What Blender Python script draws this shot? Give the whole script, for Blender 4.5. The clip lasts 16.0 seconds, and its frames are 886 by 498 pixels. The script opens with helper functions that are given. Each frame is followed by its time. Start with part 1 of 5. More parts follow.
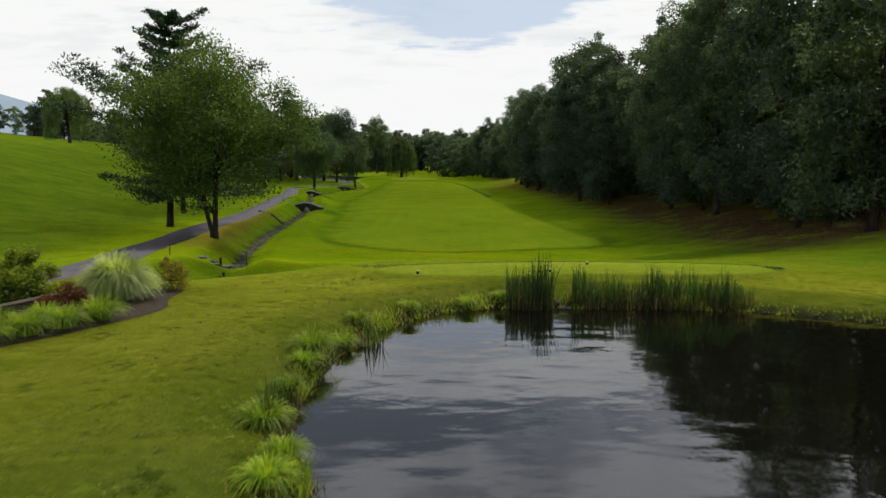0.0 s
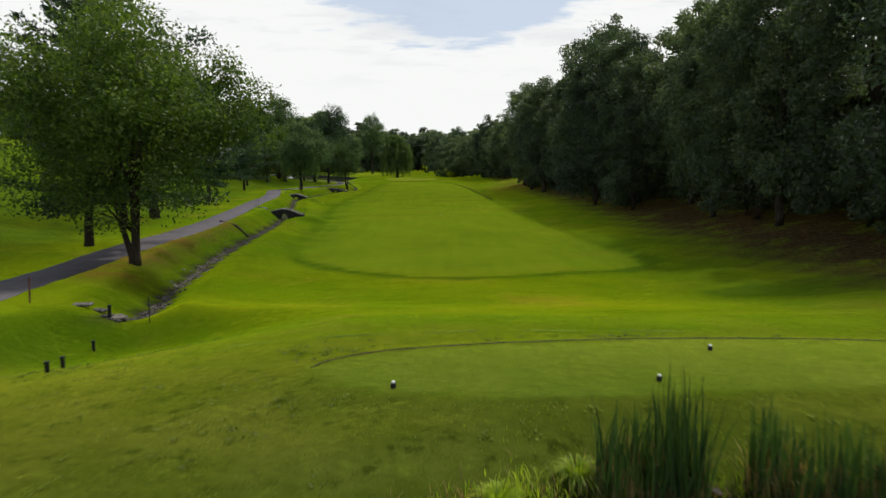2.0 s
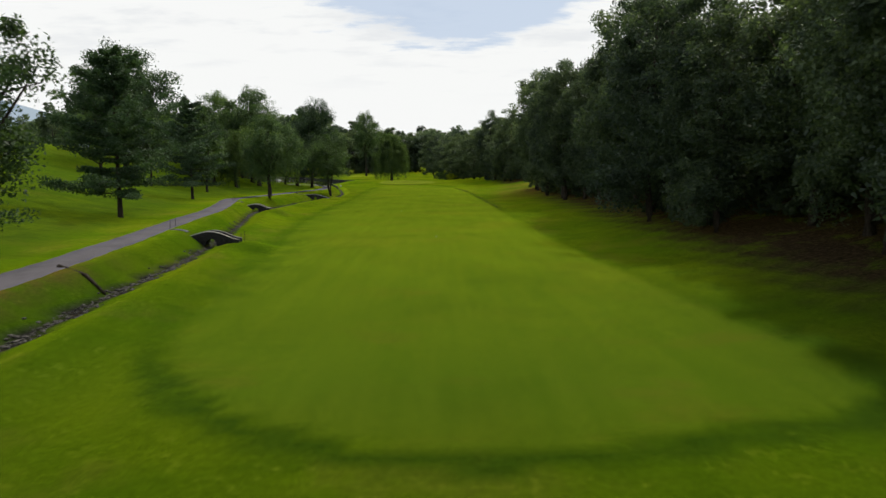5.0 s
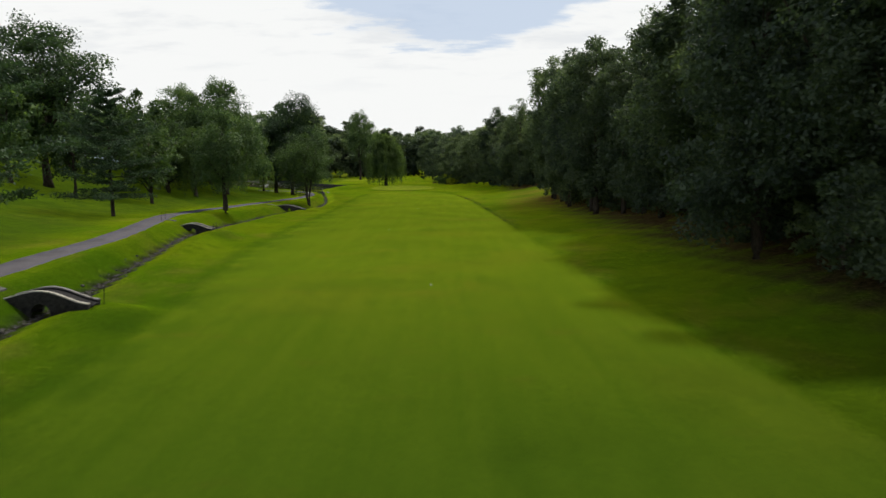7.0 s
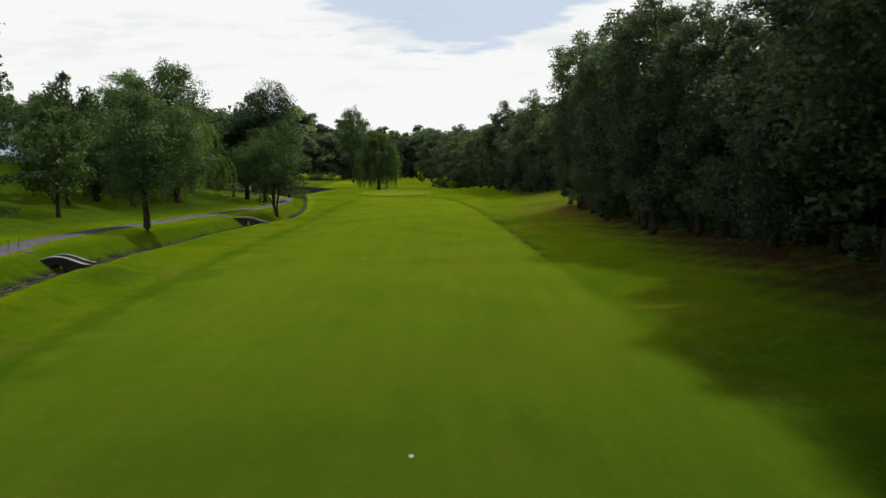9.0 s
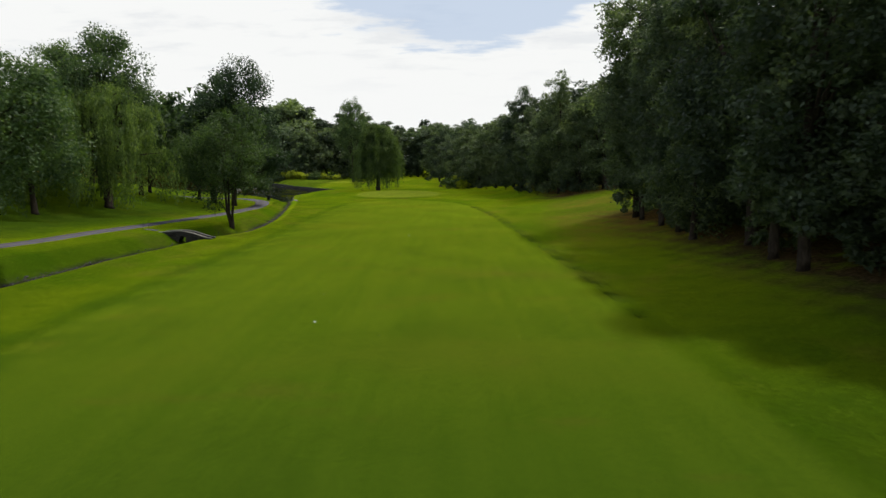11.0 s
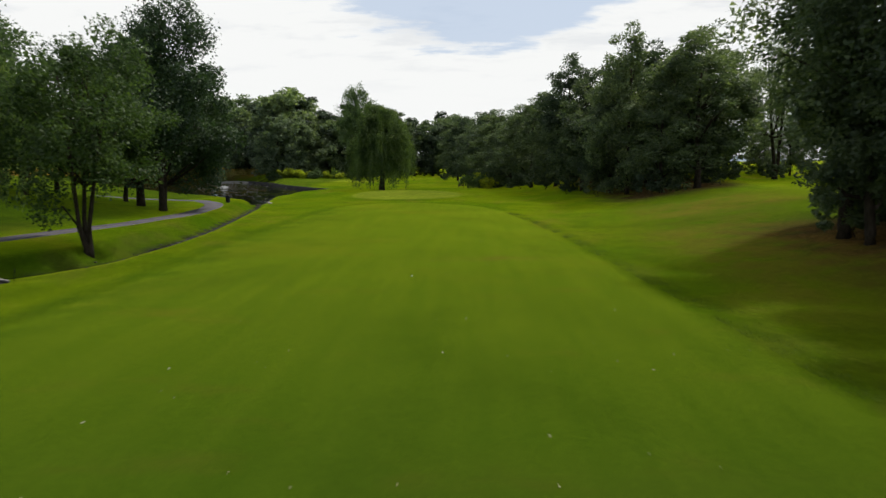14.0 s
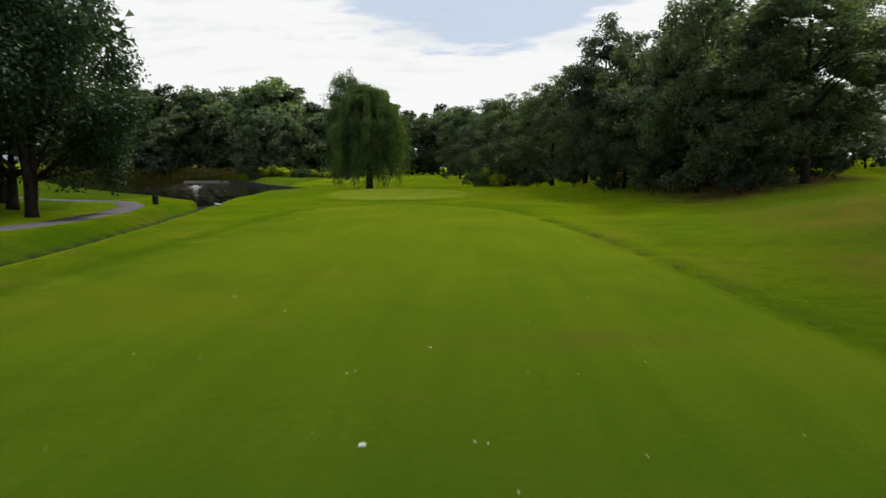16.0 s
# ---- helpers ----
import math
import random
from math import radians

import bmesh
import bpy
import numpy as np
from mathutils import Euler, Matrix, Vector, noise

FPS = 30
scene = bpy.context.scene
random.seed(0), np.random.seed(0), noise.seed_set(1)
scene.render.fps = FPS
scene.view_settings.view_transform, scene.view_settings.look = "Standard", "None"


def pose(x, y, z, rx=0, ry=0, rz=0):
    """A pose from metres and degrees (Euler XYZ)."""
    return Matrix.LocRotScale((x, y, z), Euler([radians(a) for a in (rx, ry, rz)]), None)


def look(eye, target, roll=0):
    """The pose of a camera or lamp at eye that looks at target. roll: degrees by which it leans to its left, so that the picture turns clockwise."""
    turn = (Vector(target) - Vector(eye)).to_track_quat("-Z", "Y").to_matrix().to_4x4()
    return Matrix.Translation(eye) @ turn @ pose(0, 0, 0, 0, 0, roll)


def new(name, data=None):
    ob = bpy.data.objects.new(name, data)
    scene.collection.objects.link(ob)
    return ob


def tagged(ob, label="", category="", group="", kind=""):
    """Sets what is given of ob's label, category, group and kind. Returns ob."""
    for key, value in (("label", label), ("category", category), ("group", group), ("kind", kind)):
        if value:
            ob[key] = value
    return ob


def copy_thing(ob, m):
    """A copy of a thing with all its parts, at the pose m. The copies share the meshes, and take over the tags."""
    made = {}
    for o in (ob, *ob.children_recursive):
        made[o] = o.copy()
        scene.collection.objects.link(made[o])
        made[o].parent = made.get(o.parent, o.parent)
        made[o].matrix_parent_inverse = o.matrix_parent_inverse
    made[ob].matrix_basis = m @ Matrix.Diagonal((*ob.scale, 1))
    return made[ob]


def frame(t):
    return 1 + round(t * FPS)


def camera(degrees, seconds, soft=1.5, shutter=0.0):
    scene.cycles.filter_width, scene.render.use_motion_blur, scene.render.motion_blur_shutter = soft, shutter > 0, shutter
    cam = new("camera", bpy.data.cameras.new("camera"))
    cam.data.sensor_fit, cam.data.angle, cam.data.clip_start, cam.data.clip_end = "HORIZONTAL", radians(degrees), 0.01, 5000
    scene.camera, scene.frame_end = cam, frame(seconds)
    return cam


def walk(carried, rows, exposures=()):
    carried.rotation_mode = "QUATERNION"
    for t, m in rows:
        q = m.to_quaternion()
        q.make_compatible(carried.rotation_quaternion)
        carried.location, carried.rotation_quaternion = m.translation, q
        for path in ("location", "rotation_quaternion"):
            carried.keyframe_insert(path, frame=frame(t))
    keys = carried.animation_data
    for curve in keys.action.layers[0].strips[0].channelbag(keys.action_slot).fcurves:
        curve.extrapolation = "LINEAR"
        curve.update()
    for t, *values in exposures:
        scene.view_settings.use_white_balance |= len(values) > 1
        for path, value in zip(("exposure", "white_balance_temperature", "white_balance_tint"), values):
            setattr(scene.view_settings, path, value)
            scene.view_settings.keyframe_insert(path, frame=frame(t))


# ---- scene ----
# camera and walk
cam = camera(66.0, 16.0, soft=1.5, shutter=0.4)
METRES, EYE, TILT, LEAN, TURN = 235.0, 5.7, -7.2, 0.0, 0.0
ROWS = [
    (0.0, 0.0, 0.0, 0.0, -0.0, 0.0, -0.0),
    (0.5, -0.0002, 0.0161, 0.0019, -0.03, 0.0, 0.03),
    (1.0, -0.0003, 0.0325, 0.0039, -0.07, -0.01, 0.07),
    (1.5, -0.0005, 0.0511, 0.0066, -0.1, -0.0, 0.1),
    (2.0, -0.0003, 0.0701, 0.0089, -0.18, -0.04, 0.19),
    (2.5, 0.0, 0.0879, 0.0115, -0.28, -0.09, 0.17),
    (3.0, -0.0003, 0.1075, 0.0135, -0.31, -0.13, 0.19),
    (3.5, 0.0, 0.1291, 0.0162, -0.31, -0.13, 0.26),
    (4.0, 0.0001, 0.1542, 0.0194, -0.27, -0.09, 0.29),
    (6.5, 0.0028, 0.3161, 0.0418, -0.15, 0.18, 0.44),
    (7.0, 0.0028, 0.3504, 0.0466, -0.16, 0.21, 0.46),
    (7.5, 0.0028, 0.3853, 0.0512, -0.18, 0.24, 0.43),
    (8.0, 0.0034, 0.4193, 0.0558, -0.19, 0.24, 0.44),
    (8.5, 0.0037, 0.4548, 0.0605, -0.15, 0.29, 0.43),
    (9.0, 0.0039, 0.4933, 0.0651, -0.14, 0.32, 0.4),
    (11.5, 0.0025, 0.6777, 0.0844, 0.9, 0.24, 0.27),
    (12.0, 0.0009, 0.712, 0.087, 1.36, 0.26, 0.19),
    (12.5, -0.0006, 0.7462, 0.0897, 1.75, 0.3, -0.0),
    (13.0, -0.0028, 0.7811, 0.0927, 1.78, 0.37, -0.01),
    (13.5, -0.0041, 0.8156, 0.0956, 1.77, 0.4, 0.04),
    (14.0, -0.0049, 0.8498, 0.0982, 1.81, 0.38, 0.05),
    (14.5, -0.0067, 0.8857, 0.1011, 1.81, 0.39, 0.12),
    (15.0, -0.008, 0.9202, 0.1038, 1.84, 0.41, 0.15),
    (15.5, -0.0099, 0.9557, 0.1064, 1.82, 0.45, 0.12),
    (16.0, -0.0114, 0.9933, 0.1091, 1.75, 0.48, 0.12),
]
walk(cam, [(t, pose(0, 0, EYE, TILT, LEAN, TURN) @ pose(METRES * x, METRES * y, METRES * z, 90 + pitch, roll, yaw)) for t, x, y, z, yaw, pitch, roll in ROWS])

# ---- light: bright broken overcast, weak sun from the right and ahead ----
SUN_AZ, SUN_EL = 46.0, 60.0
world = bpy.data.worlds.new("sky")
scene.world = world
world.use_nodes = True
wt = world.node_tree
wt.nodes.clear()


def wnode(kind, **inputs):
    n = wt.nodes.new(kind)
    for key, value in inputs.items():
        n.inputs[key].default_value = value
    return n


def wmath(op, a, b=0.0, clamp=False):
    n = wt.nodes.new("ShaderNodeMath")
    n.operation, n.use_clamp = op, clamp
    for k, v in enumerate((a, b)):
        if isinstance(v, (int, float)):
            n.inputs[k].default_value = v
        else:
            wt.links.new(v, n.inputs[k])
    return n.outputs[0]


def wmix(fac, a, b):
    n = wt.nodes.new("ShaderNodeMix")
    n.data_type = "RGBA"
    for k, v in ((0, fac), (6, a), (7, b)):
        if isinstance(v, (int, float, tuple)):
            n.inputs[k].default_value = v
        else:
            wt.links.new(v, n.inputs[k])
    return n.outputs[2]


sky = wt.nodes.new("ShaderNodeTexSky")
sky.sky_type, sky.sun_disc = "NISHITA", False
sky.sun_elevation, sky.sun_rotation = radians(SUN_EL), radians(SUN_AZ)
dirs = wt.nodes.new("ShaderNodeTexCoord").outputs["Generated"]
sep = wt.nodes.new("ShaderNodeSeparateXYZ")
wt.links.new(dirs, sep.inputs[0])
up = wmath("ADD", wmath("MAXIMUM", sep.outputs[2], 0.0), 0.11)
comb = wt.nodes.new("ShaderNodeCombineXYZ")
wt.links.new(wmath("DIVIDE", sep.outputs[0], up), comb.inputs[0])
wt.links.new(wmath("DIVIDE", sep.outputs[1], up), comb.inputs[1])


def clouds(scale, detail, rough, shift):
    m = wt.nodes.new("ShaderNodeMapping")
    m.inputs["Location"].default_value = shift
    m.inputs["Scale"].default_value = (1.0, 1.6, 1.0)
    wt.links.new(comb.outputs[0], m.inputs[0])
    n = wnode("ShaderNodeTexNoise", Scale=scale, Detail=detail, Roughness=rough)
    wt.links.new(m.outputs[0], n.inputs["Vector"])
    return n.outputs[0]


def wramp(v, a, b):
    n = wt.nodes.new("ShaderNodeMapRange")
    n.interpolation_type = "SMOOTHSTEP"
    n.inputs["From Min"].default_value, n.inputs["From Max"].default_value = a, b
    wt.links.new(v, n.inputs[0])
    return n.outputs[0]


big = clouds(0.55, 7.0, 0.55, (3.1, 0.4, 0))
fine = clouds(1.7, 8.0, 0.6, (1.3, 5.2, 2))
# the one wide opening in the cloud lies ahead and overhead
ux, uy = wmath("DIVIDE", sep.outputs[0], up), wmath("DIVIDE", sep.outputs[1], up)
du = wmath("DIVIDE", wmath("SUBTRACT", ux, 0.04), 0.60)
dv = wmath("DIVIDE", wmath("SUBTRACT", uy, 3.05), 0.66)
far_gap = wmath("SQRT", wmath("ADD", wmath("MULTIPLY", du, du), wmath("MULTIPLY", dv, dv)))
gap = wmath("ADD", far_gap, wmath("MULTIPLY", wmath("SUBTRACT", fine, 0.5), 2.7))
opening = wmath("SUBTRACT", 1.0, wramp(gap, 0.64, 1.06))
streak = wmath("MULTIPLY", wramp(fine, 0.50, 0.68), wramp(sep.outputs[2], 0.07, 0.2))
cloud_col = wmix(wmath("MULTIPLY", streak, 0.4), (1.02, 1.03, 1.02, 1), (0.66, 0.70, 0.76, 1))
cloud_col = wmix(wmath("MULTIPLY", wramp(big, 0.50, 0.68), wmath("MULTIPLY", wramp(sep.outputs[2], 0.25, 0.5), 0.7)), cloud_col, (0.50, 0.55, 0.63, 1))
# bright thin cloud higher up, broken by greyer masses, and thicker cloud overhead
high = wramp(sep.outputs[2], 0.22, 0.36)
masses = clouds(0.95, 6.0, 0.5, (4.3, 1.9, 1))
lit = wmix(wramp(masses, 0.44, 0.56), (1.10, 1.13, 1.20, 1), (0.32, 0.37, 0.48, 1))
cloud_col = wmix(high, cloud_col, lit)
cloud_col = wmix(wramp(sep.outputs[2], 0.50, 0.92), cloud_col, (0.24, 0.27, 0.32, 1))
blue = wt.nodes.new("ShaderNodeVectorMath")
blue.operation = "SCALE"
blue.inputs[3].default_value = 0.10
wt.links.new(sky.outputs[0], blue.inputs[0])
thin = wmix(0.80, blue.outputs[0], (0.52, 0.66, 0.88, 1))
sky_col = wmix(wmath("MULTIPLY", opening, 0.70), cloud_col, thin)
bg = wnode("ShaderNodeBackground", Strength=0.95)
wt.links.new(sky_col, bg.inputs[0])
out = wt.nodes.new("ShaderNodeOutputWorld")
wt.links.new(bg.outputs[0], out.inputs[0])

sun = new("sun", bpy.data.lights.new("sun", "SUN"))
sun.data.energy, sun.data.angle, sun.data.color = 3.6, radians(3.0), (1.0, 0.94, 0.80)
sdir = Vector((math.sin(radians(SUN_AZ)) * math.cos(radians(SUN_EL)), math.cos(radians(SUN_AZ)) * math.cos(radians(SUN_EL)), math.sin(radians(SUN_EL))))
sun.matrix_world = look(sdir * 100, (0, 0, 0))
scene.view_settings.exposure = -0.05


# ---- materials ----
class Nodes:
    """A small builder for one node material."""

    def __init__(self, name, rough=0.8, metal=0.0, spec=0.3):
        self.mat = bpy.data.materials.new(name)
        self.mat.use_nodes = True
        self.t = self.mat.node_tree
        self.bsdf = self.t.nodes["Principled BSDF"]
        self.bsdf.inputs["Roughness"].default_value = rough
        self.bsdf.inputs["Metallic"].default_value = metal
        self.bsdf.inputs["Specular IOR Level"].default_value = spec
        self.place = self.t.nodes.new("ShaderNodeTexCoord").outputs["Object"]
        self.geo = self.t.nodes.new("ShaderNodeNewGeometry")

    def put(self, value, socket):
        if isinstance(value, (int, float, tuple)):
            socket.default_value = value
        else:
            self.t.links.new(value, socket)

    def world(self):
        self.place = self.geo.outputs["Position"]
        return self

    def noise(self, scale, detail=3.0, rough=0.55, stretch=(1, 1, 1), turn=0.0):
        m = self.t.nodes.new("ShaderNodeMapping")
        m.inputs["Scale"].default_value = stretch
        m.inputs["Rotation"].default_value = (0, 0, turn)
        self.t.links.new(self.place, m.inputs[0])
        n = self.t.nodes.new("ShaderNodeTexNoise")
        n.inputs["Scale"].default_value, n.inputs["Detail"].default_value, n.inputs["Roughness"].default_value = scale, detail, rough
        self.t.links.new(m.outputs[0], n.inputs["Vector"])
        return n.outputs[0]

    def ramp(self, v, a, b):
        n = self.t.nodes.new("ShaderNodeMapRange")
        n.interpolation_type = "SMOOTHSTEP"
        n.inputs["From Min"].default_value, n.inputs["From Max"].default_value = a, b
        self.put(v, n.inputs[0])
        return n.outputs[0]

    def mix(self, fac, a, b, blend="MIX"):
        n = self.t.nodes.new("ShaderNodeMix")
        n.data_type, n.blend_type = "RGBA", blend
        for k, v in ((0, fac), (6, a), (7, b)):
            if isinstance(v, tuple) and len(v) == 3:
                v = (*v, 1)
            self.put(v, n.inputs[k])
        return n.outputs[2]

    def math(self, op, a, b=0.0):
        n = self.t.nodes.new("ShaderNodeMath")
        n.operation = op
        self.put(a, n.inputs[0])
        self.put(b, n.inputs[1])
        return n.outputs[0]

    def attr(self, name):
        n = self.t.nodes.new("ShaderNodeAttribute")
        n.attribute_name = name
        return n.outputs["Fac"]

    def island(self):
        return self.geo.outputs["Random Per Island"]

    def chance(self):
        return self.t.nodes.new("ShaderNodeObjectInfo").outputs["Random"]

    def colour(self, c):
        if isinstance(c, tuple) and len(c) == 3:
            c = (*c, 1)
        self.put(c, self.bsdf.inputs["Base Color"])
        self.col = c
        return self

    def bump(self, height, strength=0.3, distance=0.02):
        n = self.t.nodes.new("ShaderNodeBump")
        n.inputs["Strength"].default_value, n.inputs["Distance"].default_value = strength, distance
        self.put(height, n.inputs["Height"])
        self.t.links.new(n.outputs[0], self.bsdf.inputs["Normal"])
        return self

    def leafy(self, share=0.35, tint=(1.3, 1.35, 0.6)):
        """Lets part of the light through, as leaves and blades do."""
        tr = self.t.nodes.new("ShaderNodeBsdfTranslucent")
        self.put(self.mix(1.0, self.col, (*tint, 1), "MULTIPLY"), tr.inputs[0])
        mx = self.t.nodes.new("ShaderNodeMixShader")
        mx.inputs[0].default_value = share
        self.t.links.new(self.bsdf.outputs[0], mx.inputs[1])
        self.t.links.new(tr.outputs[0], mx.inputs[2])
        self.t.links.new(mx.outputs[0], self.t.nodes["Material Output"].inputs[0])
        return self


def leaf_material(name, dark, light, share=0.30, rough=0.55, patch=0.35):
    n = Nodes(name, rough, 0, 0.3)
    a = n.mix(n.island(), dark, light)
    b = n.mix(n.ramp(n.noise(patch, 2), 0.35, 0.7), a, tuple(0.72 * c for c in dark))
    tone = n.mix(n.chance(), (1.02, 1.06, 1.12), (2.30, 2.15, 1.65))
    n.colour(n.mix(1.0, b, tone, "MULTIPLY"))
    return n.leafy(min(share + 0.16, 0.5)).mat


def bark_material(name, dark, light):
    n = Nodes(name, 0.9, 0, 0.1)
    v = n.noise(6.0, 5, 0.65, (1, 1, 0.22))
    n.colour(n.mix(n.ramp(v, 0.3, 0.7), dark, light))
    return n.bump(v, 0.7, 0.03).mat


def plain_material(name, dark, light, scale=8.0, rough=0.7, metal=0.0, bump=0.2):
    n = Nodes(name, rough, metal)
    v = n.noise(scale, 4, 0.6)
    n.colour(n.mix(n.ramp(v, 0.3, 0.7), dark, light))
    return n.bump(v, bump, 0.01).mat


def grass_ground():
    n = Nodes("mown_grass", 1.0, 0, 0.0).world()
    big, mid, small = n.noise(0.05, 3, 0.55), n.noise(0.33, 4, 0.6), n.noise(3.2, 4, 0.65)
    blade = n.noise(26.0, 3, 0.7)
    streak = n.noise(0.9, 3, 0.55, (1.0, 0.06, 1.0))
    rough_col = n.mix(n.ramp(big, 0.35, 0.65), (0.0560, 0.1060, 0.0026), (0.0860, 0.1300, 0.0032))
    rough_col = n.mix(n.math("MULTIPLY", n.ramp(mid, 0.48, 0.75), 0.55), rough_col, (0.0382, 0.0770, 0.0019))
    weed = n.math("MULTIPLY", n.ramp(n.noise(0.8, 4, 0.7), 0.56, 0.70), n.ramp(small, 0.4, 0.65))
    rough_col = n.mix(n.math("MULTIPLY", weed, 0.6), rough_col, (0.1258, 0.1644, 0.0084))
    dry = n.ramp(n.noise(0.12, 4, 0.6, (1.3, 0.8, 1)), 0.50, 0.72)
    rough_col = n.mix(n.math("MULTIPLY", dry, 0.45), rough_col, (0.1200, 0.1150, 0.0130))
    fair = n.mix(n.ramp(streak, 0.1, 0.9), (0.0728, 0.1210, 0.0046), (0.0962, 0.1444, 0.0059))
    fair = n.mix(n.math("MULTIPLY", n.ramp(big, 0.5, 0.72), 0.5), fair, (0.1143, 0.1418, 0.0071))
    fair = n.mix(n.math("MULTIPLY", n.ramp(mid, 0.55, 0.8), 0.35), fair, (0.0593, 0.1098, 0.0046))
    cross = n.noise(0.16, 4, 0.6, (0.8, 0.6, 1.0))
    fair = n.mix(n.math("MULTIPLY", n.ramp(cross, 0.50, 0.74), 0.40), fair, (0.0500, 0.0860, 0.0040))
    fair = n.mix(n.math("MULTIPLY", n.ramp(n.noise(0.21, 5, 0.65, (0.5, 1.0, 1.0), 0.1), 0.56, 0.74), 0.45), fair, (0.1180, 0.1180, 0.0090))
    col = n.mix(n.attr("fairway"), rough_col, fair)
    col = n.mix(n.math("MULTIPLY", n.attr("collar_patch"), n.ramp(mid, 0.1, 0.5)), col, (0.0272, 0.0584, 0.0032))
    short = n.mix(n.ramp(mid, 0.35, 0.7), (0.1039, 0.1478, 0.0110), (0.1280, 0.1687, 0.0150))
    col = n.mix(n.attr("close"), col, short)
    # leaf litter, darkened past its own tone to carry the wood's shade
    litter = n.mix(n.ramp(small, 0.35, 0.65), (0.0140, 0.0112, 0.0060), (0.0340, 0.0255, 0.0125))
    edge = n.math("MULTIPLY", n.attr("ragged"), n.ramp(n.noise(1.4, 4, 0.7), 0.40, 0.60))
    col = n.mix(edge, col, (0.0400, 0.0640, 0.0035))
    col = n.mix(n.math("MULTIPLY", n.math("MULTIPLY", n.attr("lush"), n.ramp(n.noise(0.25, 4, 0.6), 0.3, 0.65)), 0.62), col, (0.0400, 0.0800, 0.0035))
    # darker rough grass, with cloud and tree shade put into its colour
    col = n.mix(n.math("MULTIPLY", n.attr("shaded_rough"), n.math("ADD", n.math("MULTIPLY", n.ramp(mid, 0.3, 0.7), 0.3), 0.6)), col, (0.0300, 0.0550, 0.0040))
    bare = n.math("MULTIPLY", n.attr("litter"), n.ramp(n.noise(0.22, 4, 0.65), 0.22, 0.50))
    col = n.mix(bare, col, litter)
    warm = n.mix(1.0, col, (1.17, 1.06, 0.80), "MULTIPLY")
    col = n.mix(n.attr("warm"), col, warm)
    dried = n.math("MULTIPLY", n.attr("dry"), n.ramp(mid, 0.25, 0.6))
    col = n.mix(n.math("MULTIPLY", dried, 0.9), col, (0.1150, 0.0740, 0.0150))
    lawn = n.mix(n.ramp(mid, 0.3, 0.7), (0.0820, 0.1010, 0.006), (0.1240, 0.1360, 0.011))
    lawn = n.mix(n.math("MULTIPLY", weed, 0.45), lawn, (0.150, 0.190, 0.012))
    lawn = n.mix(n.math("MULTIPLY", n.ramp(n.noise(1.3, 4, 0.7), 0.54, 0.68), 0.8), lawn, (0.040, 0.054, 0.004))
    col = n.mix(n.attr("olive"), col, lawn)
    mud = n.mix(n.ramp(small, 0.3, 0.7), (0.0130, 0.0110, 0.0070), (0.0400, 0.0320, 0.0180))
    col = n.mix(n.attr("mud"), col, mud)
    grain = n.mix(n.ramp(blade, 0.25, 0.75), (0.76, 0.74, 1.05), (1.21, 1.18, 1.67))
    grain = n.mix(n.math("MULTIPLY", n.attr("fairway"), 0.7), grain, (0.985, 0.96, 1.36))
    col = n.mix(1.0, col, grain, "MULTIPLY")
    grain = n.mix(n.ramp(small, 0.25, 0.75), (0.84, 0.85, 0.84), (1.16, 1.15, 1.16))
    grain = n.mix(n.math("MULTIPLY", n.attr("fairway"), 0.6), grain, (1.0, 1.0, 1.0))
    col = n.mix(1.0, col, grain, "MULTIPLY")
    n.put(n.mix(1.0, col, (9.3, 7.8, 4.6), "MULTIPLY"), n.bsdf.inputs["Sheen Tint"])
    col = n.mix(1.0, col, (0.47, 0.59, 0.72), "MULTIPLY")
    n.colour(col)
    h = n.math("ADD", n.math("MULTIPLY", small, 0.6), n.math("MULTIPLY", blade, 0.4))
    # low light from ahead glances through the blade tips
    n.bsdf.inputs["Sheen Weight"].default_value = 1.0
    n.bsdf.inputs["Sheen Roughness"].default_value = 0.28
    return n.bump(h, 0.35, 0.05).mat


def water_material(name, scale, strength, tint=(0.0035, 0.003, 0.0022), calm=(0.2, 0.7), patch=0.12):
    n = Nodes(name, 0.03, 0, 0.9).world()
    n.bsdf.inputs["IOR"].default_value = 1.45
    n.colour(tint)
    a = n.noise(scale, 1, 0.4, (0.55, 1.0, 1), 0.2)
    b = n.noise(scale * 4.2, 2, 0.5, (0.5, 1.1, 1), -0.3)
    c = n.noise(patch, 3, 0.6, (0.7, 1.0, 1), 0.3)
    h = n.math("ADD", n.math("MULTIPLY", a, n.ramp(c, *calm)), n.math("MULTIPLY", b, n.math("MULTIPLY", n.ramp(c, calm[0] - 0.05, calm[1]), 0.14)))
    return n.bump(h, strength, 0.12).mat


def path_material():
    n = Nodes("worn_asphalt", 0.9, 0, 0.2).world()
    v, w = n.noise(30, 4, 0.7), n.noise(0.35, 4, 0.6)
    c = n.mix(n.ramp(v, 0.3, 0.7), (0.072, 0.066, 0.078), (0.130, 0.120, 0.136))
    c = n.mix(n.math("MULTIPLY", n.ramp(w, 0.45, 0.7), 0.5), c, (0.045, 0.042, 0.046))
    return n.colour(c).bump(v, 0.3, 0.01).mat


def stone_material(name, dark, light):
    n = Nodes(name, 0.9, 0, 0.2)
    v = n.noise(7.0, 5, 0.65)
    c = n.mix(n.ramp(v, 0.3, 0.7), dark, light)
    c = n.mix(1.0, c, n.mix(n.chance(), (0.55, 0.55, 0.57), (1.35, 1.3, 1.2)), "MULTIPLY")
    return n.colour(c).bump(v, 0.6, 0.02).mat


